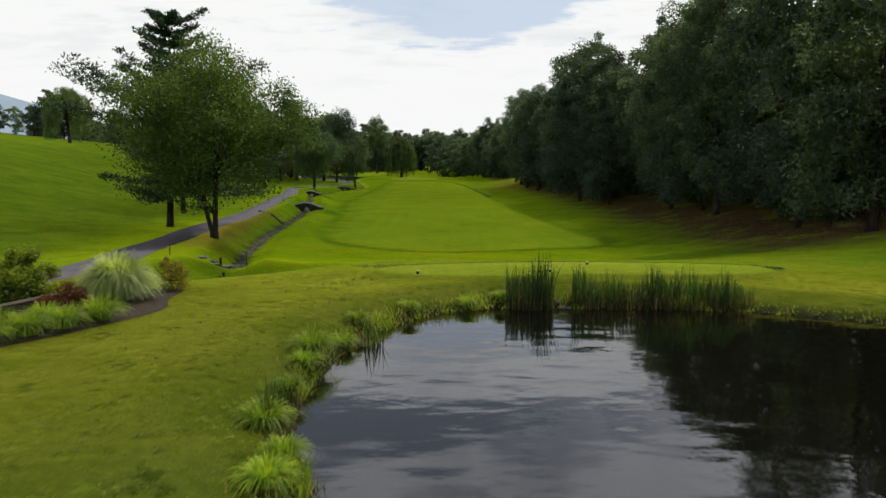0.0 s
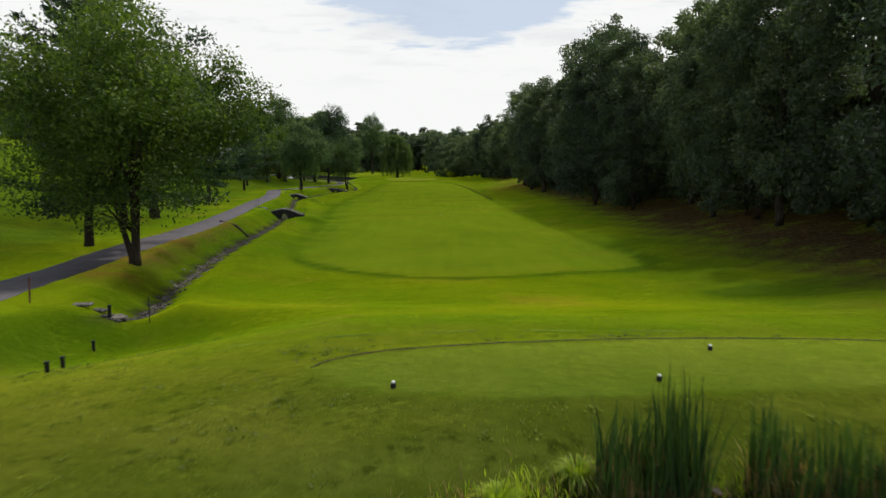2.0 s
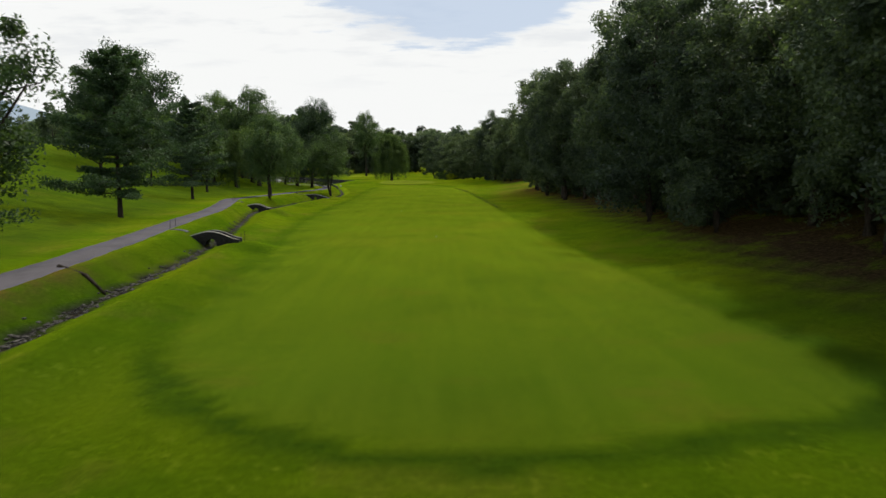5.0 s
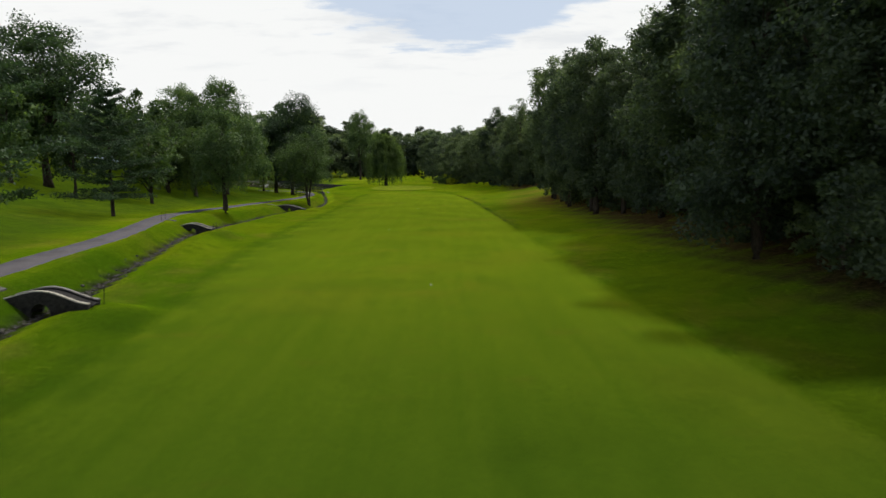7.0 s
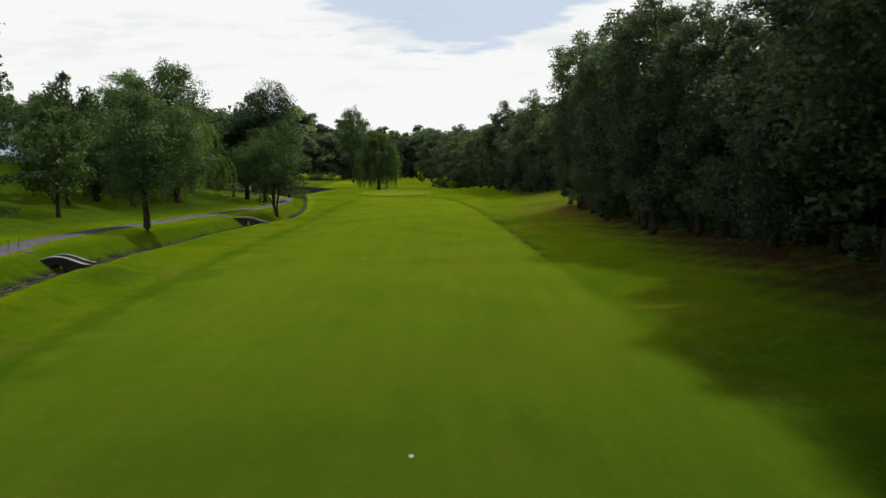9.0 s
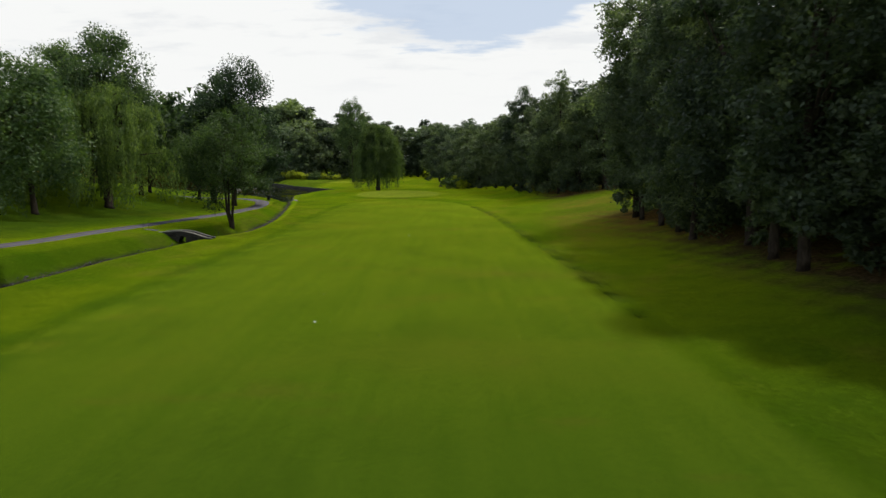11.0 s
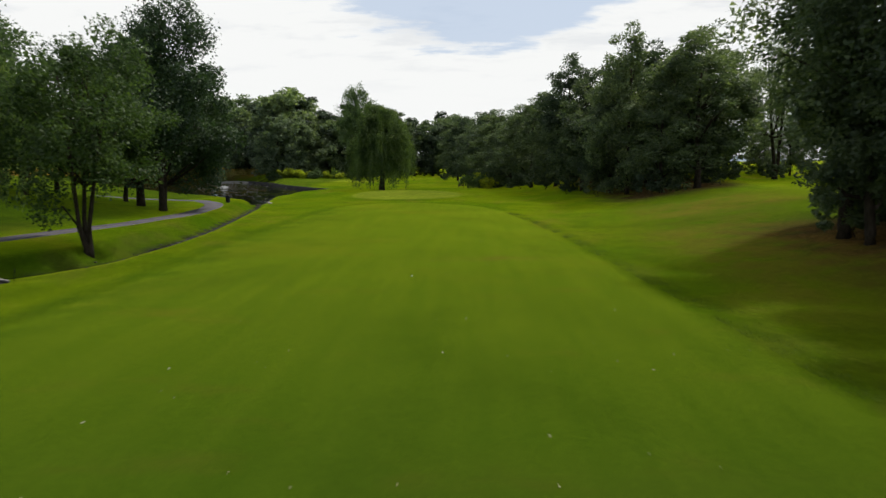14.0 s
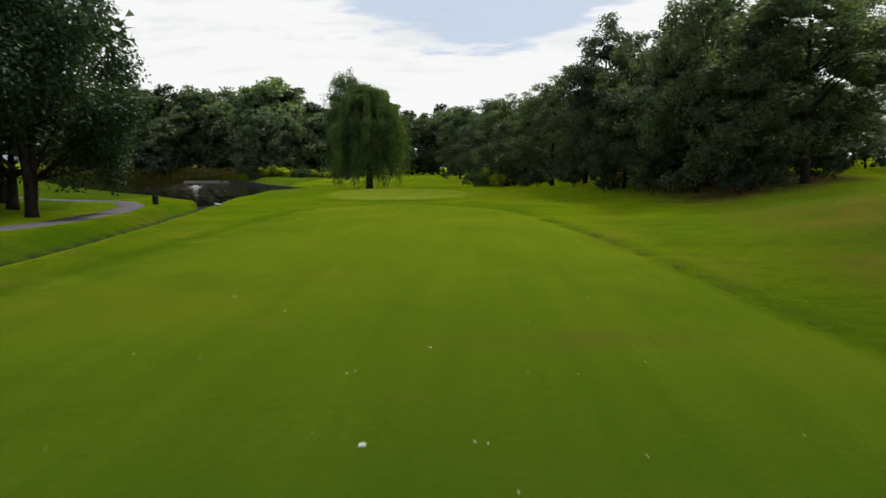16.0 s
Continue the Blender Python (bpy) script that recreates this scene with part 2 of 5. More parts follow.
GRASS = grass_ground()
WATER = water_material("pond_water", 1.15, 0.26, calm=(0.3, 0.62))
LAKEWATER = water_material("lake_water", 0.9, 0.7, calm=(0.48, 0.60), patch=0.12)
ASPHALT = path_material()
STONE = stone_material("stream_stone", (0.035, 0.034, 0.032), (0.20, 0.19, 0.175))
BRIDGESTONE = stone_material("bridge_stone", (0.018, 0.018, 0.020), (0.058, 0.055, 0.055))
COPING = stone_material("coping_stone", (0.30, 0.29, 0.27), (0.48, 0.46, 0.43))
LANDING = plain_material("worn_landing", (0.06, 0.058, 0.055), (0.12, 0.115, 0.11), 5.0, 0.85)
DARKWALL = plain_material("dark_wall", (0.012, 0.012, 0.013), (0.035, 0.033, 0.032), 2.0, 0.8)
CONCRETE = plain_material("concrete", (0.22, 0.21, 0.20), (0.36, 0.35, 0.33), 2.0, 0.85)
SAND = plain_material("bunker_sand", (0.30, 0.28, 0.21), (0.40, 0.37, 0.30), 1.0, 0.95)
TIMBER = bark_material("weathered_timber", (0.045, 0.034, 0.026), (0.13, 0.105, 0.085))
BARK = bark_material("bark", (0.020, 0.016, 0.012), (0.065, 0.052, 0.040))
BLACKMETAL = plain_material("black_metal", (0.012, 0.012, 0.013), (0.025, 0.025, 0.026), 20, 0.5, 0.3)
WHITEPAINT = plain_material("white_paint", (0.68, 0.68, 0.66), (0.82, 0.82, 0.80), 20, 0.5)
RUST = plain_material("rusted_stake", (0.09, 0.035, 0.02), (0.16, 0.06, 0.03), 20, 0.8)
MULCH = plain_material("mulch", (0.016, 0.011, 0.008), (0.060, 0.042, 0.030), 14, 0.95, 0, 0.9)
MAPLE = leaf_material("maple_leaf", (0.026, 0.053, 0.011), (0.084, 0.126, 0.028), 0.33)
BROAD = leaf_material("broad_leaf", (0.024, 0.048, 0.020), (0.064, 0.106, 0.038), 0.30)
OAK = leaf_material("oak_leaf", (0.032, 0.062, 0.032), (0.084, 0.132, 0.054), 0.30)
FOREST = leaf_material("forest_leaf", (0.036, 0.058, 0.043), (0.094, 0.130, 0.080), 0.30)
NEEDLE = leaf_material("pine_needle", (0.020, 0.044, 0.024), (0.048, 0.086, 0.038), 0.12)
WILLOWLEAF = leaf_material("willow_leaf", (0.038, 0.070, 0.026), (0.098, 0.144, 0.052), 0.36)
SHRUBLEAF = leaf_material("shrub_leaf", (0.085, 0.130, 0.010), (0.260, 0.290, 0.022), 0.3)
GOLDLEAF = leaf_material("gold_shrub_leaf", (0.080, 0.085, 0.012), (0.230, 0.190, 0.030), 0.3)
REDLEAF = leaf_material("red_shrub_leaf", (0.050, 0.018, 0.012), (0.120, 0.050, 0.020), 0.3)
BLADE = leaf_material("tall_grass", (0.091, 0.156, 0.012), (0.247, 0.312, 0.026), 0.35)
PLUMEGRASS = leaf_material("ornamental_grass", (0.150, 0.200, 0.075), (0.430, 0.470, 0.260), 0.35)
REED = leaf_material("cattail_blade", (0.016, 0.042, 0.012), (0.048, 0.096, 0.024), 0.22)
DRYREED = leaf_material("dry_reed", (0.155, 0.104, 0.046), (0.332, 0.229, 0.118), 0.2)
STRAW = leaf_material("straw_reed", (0.120, 0.115, 0.040), (0.240, 0.215, 0.085), 0.3)
LILY = leaf_material("daylily_leaf", (0.075, 0.130, 0.010), (0.210, 0.270, 0.022), 0.32)
MEADOW = leaf_material("meadow_blade", (0.075, 0.120, 0.010), (0.165, 0.210, 0.018), 0.35)

WEED = leaf_material("weed_leaf", (0.100, 0.140, 0.008), (0.220, 0.270, 0.018), 0.3)
PALELEAF = plain_material("pale_leaf", (0.42, 0.38, 0.20), (0.60, 0.57, 0.42), 4.0, 0.8)
# paler, bluer leaf for far trees: distance haze put into the colour
HAZYLEAF = leaf_material("far_hazy_leaf", (0.070, 0.106, 0.080), (0.138, 0.185, 0.122), 0.34)
DARKLEAF = leaf_material("dark_leaf", (0.024, 0.050, 0.026), (0.062, 0.102, 0.044), 0.22)


# ---- the plan and the lie of the land ----
def curve(table, v):
    """A smooth line through (v, value) stations."""
    xs = np.array([a for a, b in table], float)
    ys = np.array([b for a, b in table], float)
    v = np.clip(np.asarray(v, float), xs[0], xs[-1])
    i = np.clip(np.searchsorted(xs, v) - 1, 0, len(xs) - 2)
    h = np.diff(xs)
    d = np.diff(ys) / h
    m = np.zeros_like(xs)
    m[0], m[-1] = d[0], d[-1]
    w = d[:-1] * d[1:]
    m[1:-1] = np.where(w > 0, 2 * w / np.where(w > 0, d[:-1] + d[1:], 1), 0)
    t = (v - xs[i]) / h[i]
    return ((1 + 2 * t) * (1 - t) ** 2 * ys[i] + t * (1 - t) ** 2 * h[i] * m[i]
            + t * t * (3 - 2 * t) * ys[i + 1] + t * t * (t - 1) * h[i] * m[i + 1])


def step(a, b, v):
    t = np.clip((np.asarray(v, float) - a) / (b - a), 0, 1)
    return t * t * (3 - 2 * t)


def rounded(points, n=8):
    """A closed smooth outline (Catmull-Rom) through the corner points."""
    p = np.array(points, float)
    out = []
    for k in range(len(p)):
        a, b, c, d = p[k - 1], p[k], p[(k + 1) % len(p)], p[(k + 2) % len(p)]
        for s in np.arange(n) / n:
            out.append(0.5 * (2 * b + (c - a) * s + (2 * a - 5 * b + 4 * c - d) * s ** 2 + (3 * b - a - 3 * c + d) * s ** 3))
    return np.array(out)


def inside(outline, x, y, reach=30.0):
    """Signed distance to a closed outline, positive inside, clipped at reach."""
    x, y = np.asarray(x, float), np.asarray(y, float)
    x, y = np.broadcast_arrays(x, y)
    out = np.full(x.shape, -reach)
    lo, hi = outline.min(0) - reach, outline.max(0) + reach
    near = (x > lo[0]) & (x < hi[0]) & (y > lo[1]) & (y < hi[1])
    if not near.any():
        return out
    px, py = x[near], y[near]
    best, flag = np.full(px.shape, 1e9), np.zeros(px.shape, bool)
    for a, b in zip(outline, np.roll(outline, -1, 0)):
        e = b - a
        t = np.clip(((px - a[0]) * e[0] + (py - a[1]) * e[1]) / max(e @ e, 1e-9), 0, 1)
        best = np.minimum(best, np.hypot(px - a[0] - t * e[0], py - a[1] - t * e[1]))
        cross = (a[1] > py) != (b[1] > py)
        flag ^= cross & (px < e[0] * (py - a[1]) / (e[1] if abs(e[1]) > 1e-9 else 1e-9) + a[0])
    out[near] = np.clip(np.where(flag, best, -best), -reach, reach)
    return out


# the plan: outlines and lines seen from above, in metres
POND = rounded([(2.4, 27.7), (-0.3, 26.6), (-2.8, 22.7), (-3.6, 18.2), (-3.5, 14.3), (-2.5, 11.4), (-3.2, 5), (-2, -12), (8, -24), (26, -22), (38, -6), (38, 8), (30, 17), (22, 22.4), (16.4, 25.2), (12.2, 27.1), (7.5, 27.7)])
TEE = rounded([(-3.4, 33.6), (-2.2, 35.3), (0.2, 36.2), (3, 36.7), (7, 37.1), (11, 37.1), (15.5, 36.4), (17.5, 34.6), (14.5, 32.6), (9, 31.8), (3, 31.2), (-1.6, 31.8)])
FAIRWAY = rounded([(-9, 77.5), (0, 72.5), (10, 74), (18.5, 79.5), (17, 105), (14.2, 145), (12.5, 200), (11, 240), (8, 290), (3, 322), (-10, 336), (-23, 330), (-25, 290), (-24, 250), (-24, 200), (-22, 160), (-18, 125), (-15.5, 92)])
GREEN = rounded([(-27, 357), (-23, 347), (-14, 343.5), (-5, 348), (-2, 358), (-6, 370), (-15, 375), (-24, 369)])
LAKE = rounded([(-45.2, 341.5), (-43.6, 342.5), (-44.6, 349), (-49.4, 371), (-51.6, 384), (-50.5, 402), (-42.8, 421), (-56, 445), (-73, 478), (-92, 522), (-110, 557), (-128, 588), (-182, 596), (-235, 562), (-185, 500), (-122, 440), (-82, 393), (-59, 371), (-51, 357)])
DITCH = [(40, -16.7), (49, -16.2), (67, -19.3), (78, -20.8), (103, -23.1), (128, -25.9), (155, -30.2), (180, -34.4), (212, -36.9), (243, -34.7), (256, -31.4), (270, -31.7), (300, -35.7), (330, -41.4), (346, -44.6)]
PATH = [(-40, -33), (8, -21.5), (25, -19), (33, -19.5), (55, -24.2), (72, -25.8), (88, -26.6), (110, -29.4), (139, -33.6), (156, -35.3), (170, -37.8), (191, -42.5), (212, -44.8), (235, -44.2), (257, -41.6), (274, -39.8), (290, -40.3), (304, -41.8), (313, -43.6), (324, -47), (334, -53)]
CENTRE = [(-300, 0.70), (0, 0.62), (28, 0.33), (34, 0.28), (40, -0.08), (48, -1.25), (58, -2.65), (73, -3.57), (100, -3.95), (140, -3.85), (200, -4.14), (228, -4.19), (260, -4.04), (300, -3.84), (335, -3.46), (352, -3.15), (375, -2.35), (430, -2.71), (500, -2.24), (700, 0.77), (1500, 2.77)]
SIDE = [(-300, 1.00), (25, 0.56), (50, -0.87), (64, -1.22), (75, -1.22), (105, -1.33), (130, -1.37), (183, -1.20), (212, -1.80), (255, -2.46), (300, -2.84), (325, -2.78), (360, -2.89), (430, -3.01), (500, -2.24), (1500, 2.77)]
HILL = [(-300, 3), (0, 6), (60, 9), (120, 11), (185, 12.5), (260, 13), (320, 7), (360, 2.0), (430, 1.0), (545, 1.0), (600, 1.5), (700, 4), (1500, 6)]
BANK = [(-300, 0.5), (0, 1), (30, 1.5), (60, 4.5), (80, 5.5), (140, 5.5), (223, 5.0), (270, 4.0), (330, 4.4), (380, 6), (500, 6), (1500, 8)]
WATER_Z, LAKE_Z = -0.3, -4.4

# earth ramps at the ends of the footbridges
RAMPS = [(-21.8, 127.6, -2.86, 2.2), (-31.2, 180.5, -2.76, 2.0), (-30.4, 243.4, -3.78, 2.1)]


def ground(x, y):
    """The height of the bare ground."""
    x, y = np.broadcast_arrays(np.asarray(x, float), np.asarray(y, float))
    centre, side = curve(CENTRE, y), curve(SIDE, y)
    xd, xp = curve(DITCH, y), curve(PATH, y)
    z = np.where(x < 0, side + (centre - side) * step(xp + 1.5, np.maximum(xd + 7, xp + 9), x), centre)
    z = z + curve(HILL, y) * step(0, 62, xp - 3 - x)
    z = z + 0.10 * np.clip(xp - 60 - x, 0, 90) * (1 - step(380, 500, y) * step(-50, -10, x + 0.5 * y))
    z = z + curve(BANK, y) * step(15, 52, x + 4 * step(200, 300, y))
    d = np.abs(x - xd)
    run = step(47.5, 53, y) * (1 - step(341, 345, y))
    z = z - run * (0.95 * (1 - step(0.5, 2.8, d)) + 0.3 * (1 - step(0.3, 0.8, d)))
    z = z - 1.75 * step(27, 45, y) * (1 - step(45, 53, y)) * step(3, 15, -x) * (1 - 0.95 * step(14, 18.5, -x))
    for ex, ey, ez, wide in RAMPS:
        z = z + (ez - z) * np.exp(-np.abs((x - ex) / (wide * 1.1)) ** 2.6 - np.abs((y - ey) / 3.0) ** 2.6)
    z = z + 0.10 * step(-1.2, 0.1, inside(TEE, x, y)) + 0.35 * step(-3.0, 1.0, inside(GREEN, x, y))
    z = z + 0.05 * np.sin(x * 0.31 + 1.3 * np.sin(y * 0.11)) * np.sin(y * 0.23 + 0.7 * np.sin(x * 0.17)) + 0.10 * np.sin(x * 0.09 + 2) * np.sin(y * 0.063)
    lip = 0.03 * (1 - step(0.0, 1.6, np.abs(inside(FAIRWAY, x, y))))
    z = z - lip
    z = z + 2.4 * step(599, 613, y) * (1 - step(-120, -100, x)) * step(-420, -300, x)
    p = inside(POND, x, y)
    z = np.where(p > -2.6, WATER_Z + (np.maximum(z, 0.05) - WATER_Z) * (0.25 * step(0.0, 0.3, -p) + 0.75 * np.clip(-p / 2.6, 0, 1) ** 0.8) - 1.4 * step(-0.1, 2.5, p), z)
    q = inside(LAKE, x, y)
    z = np.where(q > -8, LAKE_Z + 0.5 + (z - LAKE_Z - 0.5) * step(0.0, 8, -q), z)
    z = z - 2.2 * step(-0.3, 0.4, q)
    return z


def at(x, y):
    return float(ground(x, y))


# ---- mesh helpers ----
def link(name, verts, faces, material, parent=None, label="", smooth=False):
    me = bpy.data.meshes.new(name)
    me.from_pydata([tuple(v) for v in verts], [], [tuple(f) for f in faces])
    me.materials.append(material)
    if smooth:
        me.polygons.foreach_set("use_smooth", [True] * len(me.polygons))
    me.update()
    ob = new(name, me)
    ob.parent = parent
    return tagged(ob, label) if label else ob


def triangles(name, verts, tris, material, parent=None, label=""):
    """A mesh from numpy arrays of vertices and triangles."""
    me = bpy.data.meshes.new(name)
    verts, tris = np.asarray(verts, np.float32), np.asarray(tris, np.int32)
    me.vertices.add(len(verts))
    me.vertices.foreach_set("co", verts.ravel())
    me.loops.add(tris.size)
    me.loops.foreach_set("vertex_index", tris.ravel())
    me.polygons.add(len(tris))
    me.polygons.foreach_set("loop_start", np.arange(0, tris.size, 3, dtype=np.int32))
    me.materials.append(material)
    me.update(calc_edges=True)
    ob = new(name, me)
    ob.parent = parent
    return tagged(ob, label) if label else ob


def part(name, bm, material, parent, label=""):
    me = bpy.data.meshes.new(name)
    bm.to_mesh(me)
    bm.free()
    me.materials.append(material)
    ob = new(name, me)
    ob.parent = parent
    return tagged(ob, label) if label else ob


def boxed(size, at_, turn=0.0, bevel=0.02):
    bm = bmesh.new()
    bmesh.ops.create_cube(bm, size=1.0, matrix=pose(*at_, 0, 0, turn) @ Matrix.Diagonal((*size, 1)))
    if bevel:
        bmesh.ops.bevel(bm, geom=bm.edges[:], offset=bevel, segments=1, affect="EDGES")
    return bm


def root(name, x, y, z, turn, label, category, group="", kind=""):
    ob = new(name)
    ob.empty_display_size = 0.3
    ob.matrix_world = pose(x, y, z, 0, 0, turn)
    return tagged(ob, label, category, group, kind)


def tubes(paths, sides=6):
    """Tapered round tubes: each path is a list of (point, radius)."""
    verts, faces = [], []
    for p in paths:
        base = len(verts)
        for i, (c, r) in enumerate(p):
            a = Vector(p[max(i - 1, 0)][0])
            b = Vector(p[min(i + 1, len(p) - 1)][0])
            q = (b - a).to_track_quat("Z", "Y") if (b - a).length > 1e-6 else Euler((0, 0, 0)).to_quaternion()
            for k in range(sides):
                w = 2 * math.pi * k / sides
                verts.append(Vector(c) + q @ Vector((r * math.cos(w), r * math.sin(w), 0)))
        for i in range(len(p) - 1):
            for k in range(sides):
                a, b = base + i * sides + k, base + i * sides + (k + 1) % sides
                faces.append((a, b, b + sides, a + sides))
        faces.append(tuple(base + k for k in reversed(range(sides))))
        faces.append(tuple(base + (len(p) - 1) * sides + k for k in range(sides)))
    return verts, faces


def unit(v):
    return v / np.maximum(np.linalg.norm(v, axis=1, keepdims=True), 1e-9)


def leaves(rng, centres, along, face, length, width):
    """Folded diamond leaves: centre, growing direction, face normal, sizes."""
    n = len(centres)
    along = unit(along)
    side = unit(np.cross(along, face))
    nrm = np.cross(side, along)
    length, width = np.broadcast_to(length, n)[:, None], np.broadcast_to(width, n)[:, None]
    b = centres - along * length * 0.5
    t = centres + along * length * 0.5
    m = centres - along * length * 0.06 + nrm * width * 0.14
    v = np.stack([b, m - side * width * 0.5, t, m + side * width * 0.5], 1).reshape(-1, 3)
    k = np.arange(n)[:, None] * 4
    f = np.concatenate([k + [0, 2, 1], k + [0, 3, 2]], 1).reshape(-1, 3)
    return v, f


def spikes(centres, along, face, length, width):
    """Plain three-cornered leaves, for trees that stand further off."""
    n = len(centres)
    along = unit(along)
    side = unit(np.cross(along, face))
    length, width = np.broadcast_to(length, n)[:, None], np.broadcast_to(width, n)[:, None]
    b = centres - along * length * 0.4
    v = np.stack([b - side * width * 0.55, centres + along * length * 0.6, b + side * width * 0.55], 1).reshape(-1, 3)
    return v, np.arange(3 * n).reshape(-1, 3)


def blades(rng, feet, height, width, lean, segs=3):
    """Bent grass blades from the ground up."""
    n = len(feet)
    height, width, lean = (np.broadcast_to(a, n).astype(float) for a in (height, width, lean))
    ang = rng.uniform(0, 2 * np.pi, n)
    out = np.stack([np.cos(ang), np.sin(ang), np.zeros(n)], 1)
    ang2 = ang + np.pi / 2 + rng.normal(0, 0.5, n)
    side = np.stack([np.cos(ang2), np.sin(ang2), np.zeros(n)], 1)
    verts, per = [], 2 * segs + 1
    for s in range(segs + 1):
        u = s / segs
        c = feet + out * (lean * height * u ** 2.0)[:, None] + np.array([0, 0, 1.0]) * (height * (u - 0.22 * lean * u ** 3))[:, None]
        w = (width * (1 - u) ** 0.6)[:, None] * 0.5
        if s < segs:
            verts += [c - side * w, c + side * w]
        else:
            verts += [c]
    v = np.stack(verts, 1).reshape(-1, 3)
    k = np.arange(n)[:, None] * per
    f = []
    for s in range(segs - 1):
        f += [k + [2 * s, 2 * s + 1, 2 * s + 3], k + [2 * s, 2 * s + 3, 2 * s + 2]]
    f += [k + [2 * segs - 2, 2 * segs - 1, 2 * segs]]
    return v, np.concatenate(f, 1).reshape(-1, 3)


# ---- trees, each built once about its foot ----
def crown_points(rng, puffs, per, flat=0.75):
    """Leaf places in round clusters: more on the clusters' skins than inside."""
    c = np.repeat(puffs[:, :3], per, 0)
    r = np.repeat(puffs[:, 3], per)
    d = unit(rng.normal(size=(len(c), 3)))
    rad = rng.uniform(0.2, 1.0, len(c)) ** 0.5 * (1 + 0.10 * rng.normal(size=len(c)))
    off = d * (r * rad)[:, None]
    off[:, 2] *= flat
    return c + off, d


def broad_tree(seed, height, radius, bare, puffs, per, leaf, mat, stems=1, name="tree", skirt=0.45, trunk=0.03, fluff=1.0, plain=False, lean=(0.0, 0.0)):
    """A leafy tree: tapered stem or stems, limbs, and a crown of rounded lobes with gaps between them."""
    rng = np.random.default_rng(seed)
    n = puffs
    tall = height - bare
    lobes = int(np.clip(5 + 3.2 * tall / radius, 8, 19))
    k = np.arange(lobes)
    u = np.clip((k + 0.5 + rng.uniform(-0.35, 0.35, lobes)) / lobes, 0, 1)
    u[-1] = 1.0
    turn = k * 2.4 + seed + rng.normal(0, 0.4, lobes)
    size = radius * rng.uniform(0.44, 0.66, lobes) * (1 - 0.18 * u)
    prof = np.where(u < 0.4, skirt + (1 - skirt) * u / 0.4, np.sqrt(np.clip(1 - np.clip((u - 0.4) / 0.63, 0, 1) ** 2.3, 0, 1)))
    out = np.maximum(prof * radius - size * 0.85, 0.0) * rng.uniform(0.85, 1.2, lobes)
    out[-1] *= 0.4
    core = np.stack([out * np.cos(turn) + lean[0] * u, out * np.sin(turn) + lean[1] * u, bare + 0.5 * size + u * (tall - 1.3 * size)], 1)
    # leaf clusters over the lobes' outer and upper sides
    i = rng.choice(lobes, n, p=size ** 2 / (size ** 2).sum())
    way = unit(rng.normal(size=(n, 3)) + 0.45 * np.stack([np.cos(turn[i]), np.sin(turn[i]), np.full(n, 0.7)], 1))
    p = core[i] + way * (size[i] * rng.uniform(0.05, 1.0, n) ** 0.5)[:, None] * np.array([1, 1, 0.9])
    pf = np.concatenate([p, (size[i] * rng.uniform(0.26, 0.58, n) * fluff)[:, None]], 1)
    c, nd = crown_points(rng, pf, per, 0.82)
    c += rng.normal(0, 0.016 * radius, c.shape)
    c[:, 2] = np.maximum(c[:, 2], bare * 0.55)
    m = len(c)
    face = unit(nd * 0.7 + np.array([0, 0, 0.6]) + rng.normal(size=(m, 3)) * 0.5)
    al = rng.normal(size=(m, 3)) + nd * 0.4 - np.array([0, 0, 0.35])
    ln = leaf * rng.uniform(0.7, 1.35, m)
    wide = ln * rng.uniform(0.45, 0.7, m)
    v, f = spikes(c, al, face, ln * 1.15, wide * 1.15) if plain else leaves(rng, c, al, face, ln, wide)
    paths, limbs = [], []
    tr = trunk * height
    for q in range(stems):
        w = 2 * math.pi * q / max(stems, 1) + seed
        spread = 0.0 if stems == 1 else 0.9
        line = []
        for u in (0, 0.03, 0.12, 0.3, 0.5, 0.64, 0.76):
            flare = 1.5 if u == 0 else (1.12 if u == 0.03 else 1.0)
            off = (0.12 if stems > 1 else 0) + spread * u * radius * 0.35
            line.append(((off * math.cos(w) + 0.25 * math.sin(5 * u + seed) * (u > 0.1), off * math.sin(w) + 0.25 * math.cos(4 * u + seed) * (u > 0.1), height * u - (0.4 if u == 0 else 0)), tr * flare * (1 - u) ** 0.8 * (0.75 if stems > 1 else 1)))
        paths.append(line)
    order = rng.permutation(n)[: min(n, 12 if plain else 26)]
    for i in order:
        q = paths[i % stems]
        e = Vector(p[i])
        zb = min(max(e.z * rng.uniform(0.45, 0.75), bare * 0.6), height * 0.75)
        j = min(range(len(q)), key=lambda a: abs(q[a][0][2] - zb))
        b = Vector(q[j][0])
        mid = b.lerp(e, 0.5) + Vector((0, 0, 0.06 * height * rng.uniform(-0.3, 1)))
        r0 = min(q[j][1] * 0.55, tr * 0.5)
        limbs.append([(b, r0), (mid, r0 * 0.6), (e, r0 * 0.2)])
    return name, [[q] for q in paths], limbs, (v, f), mat


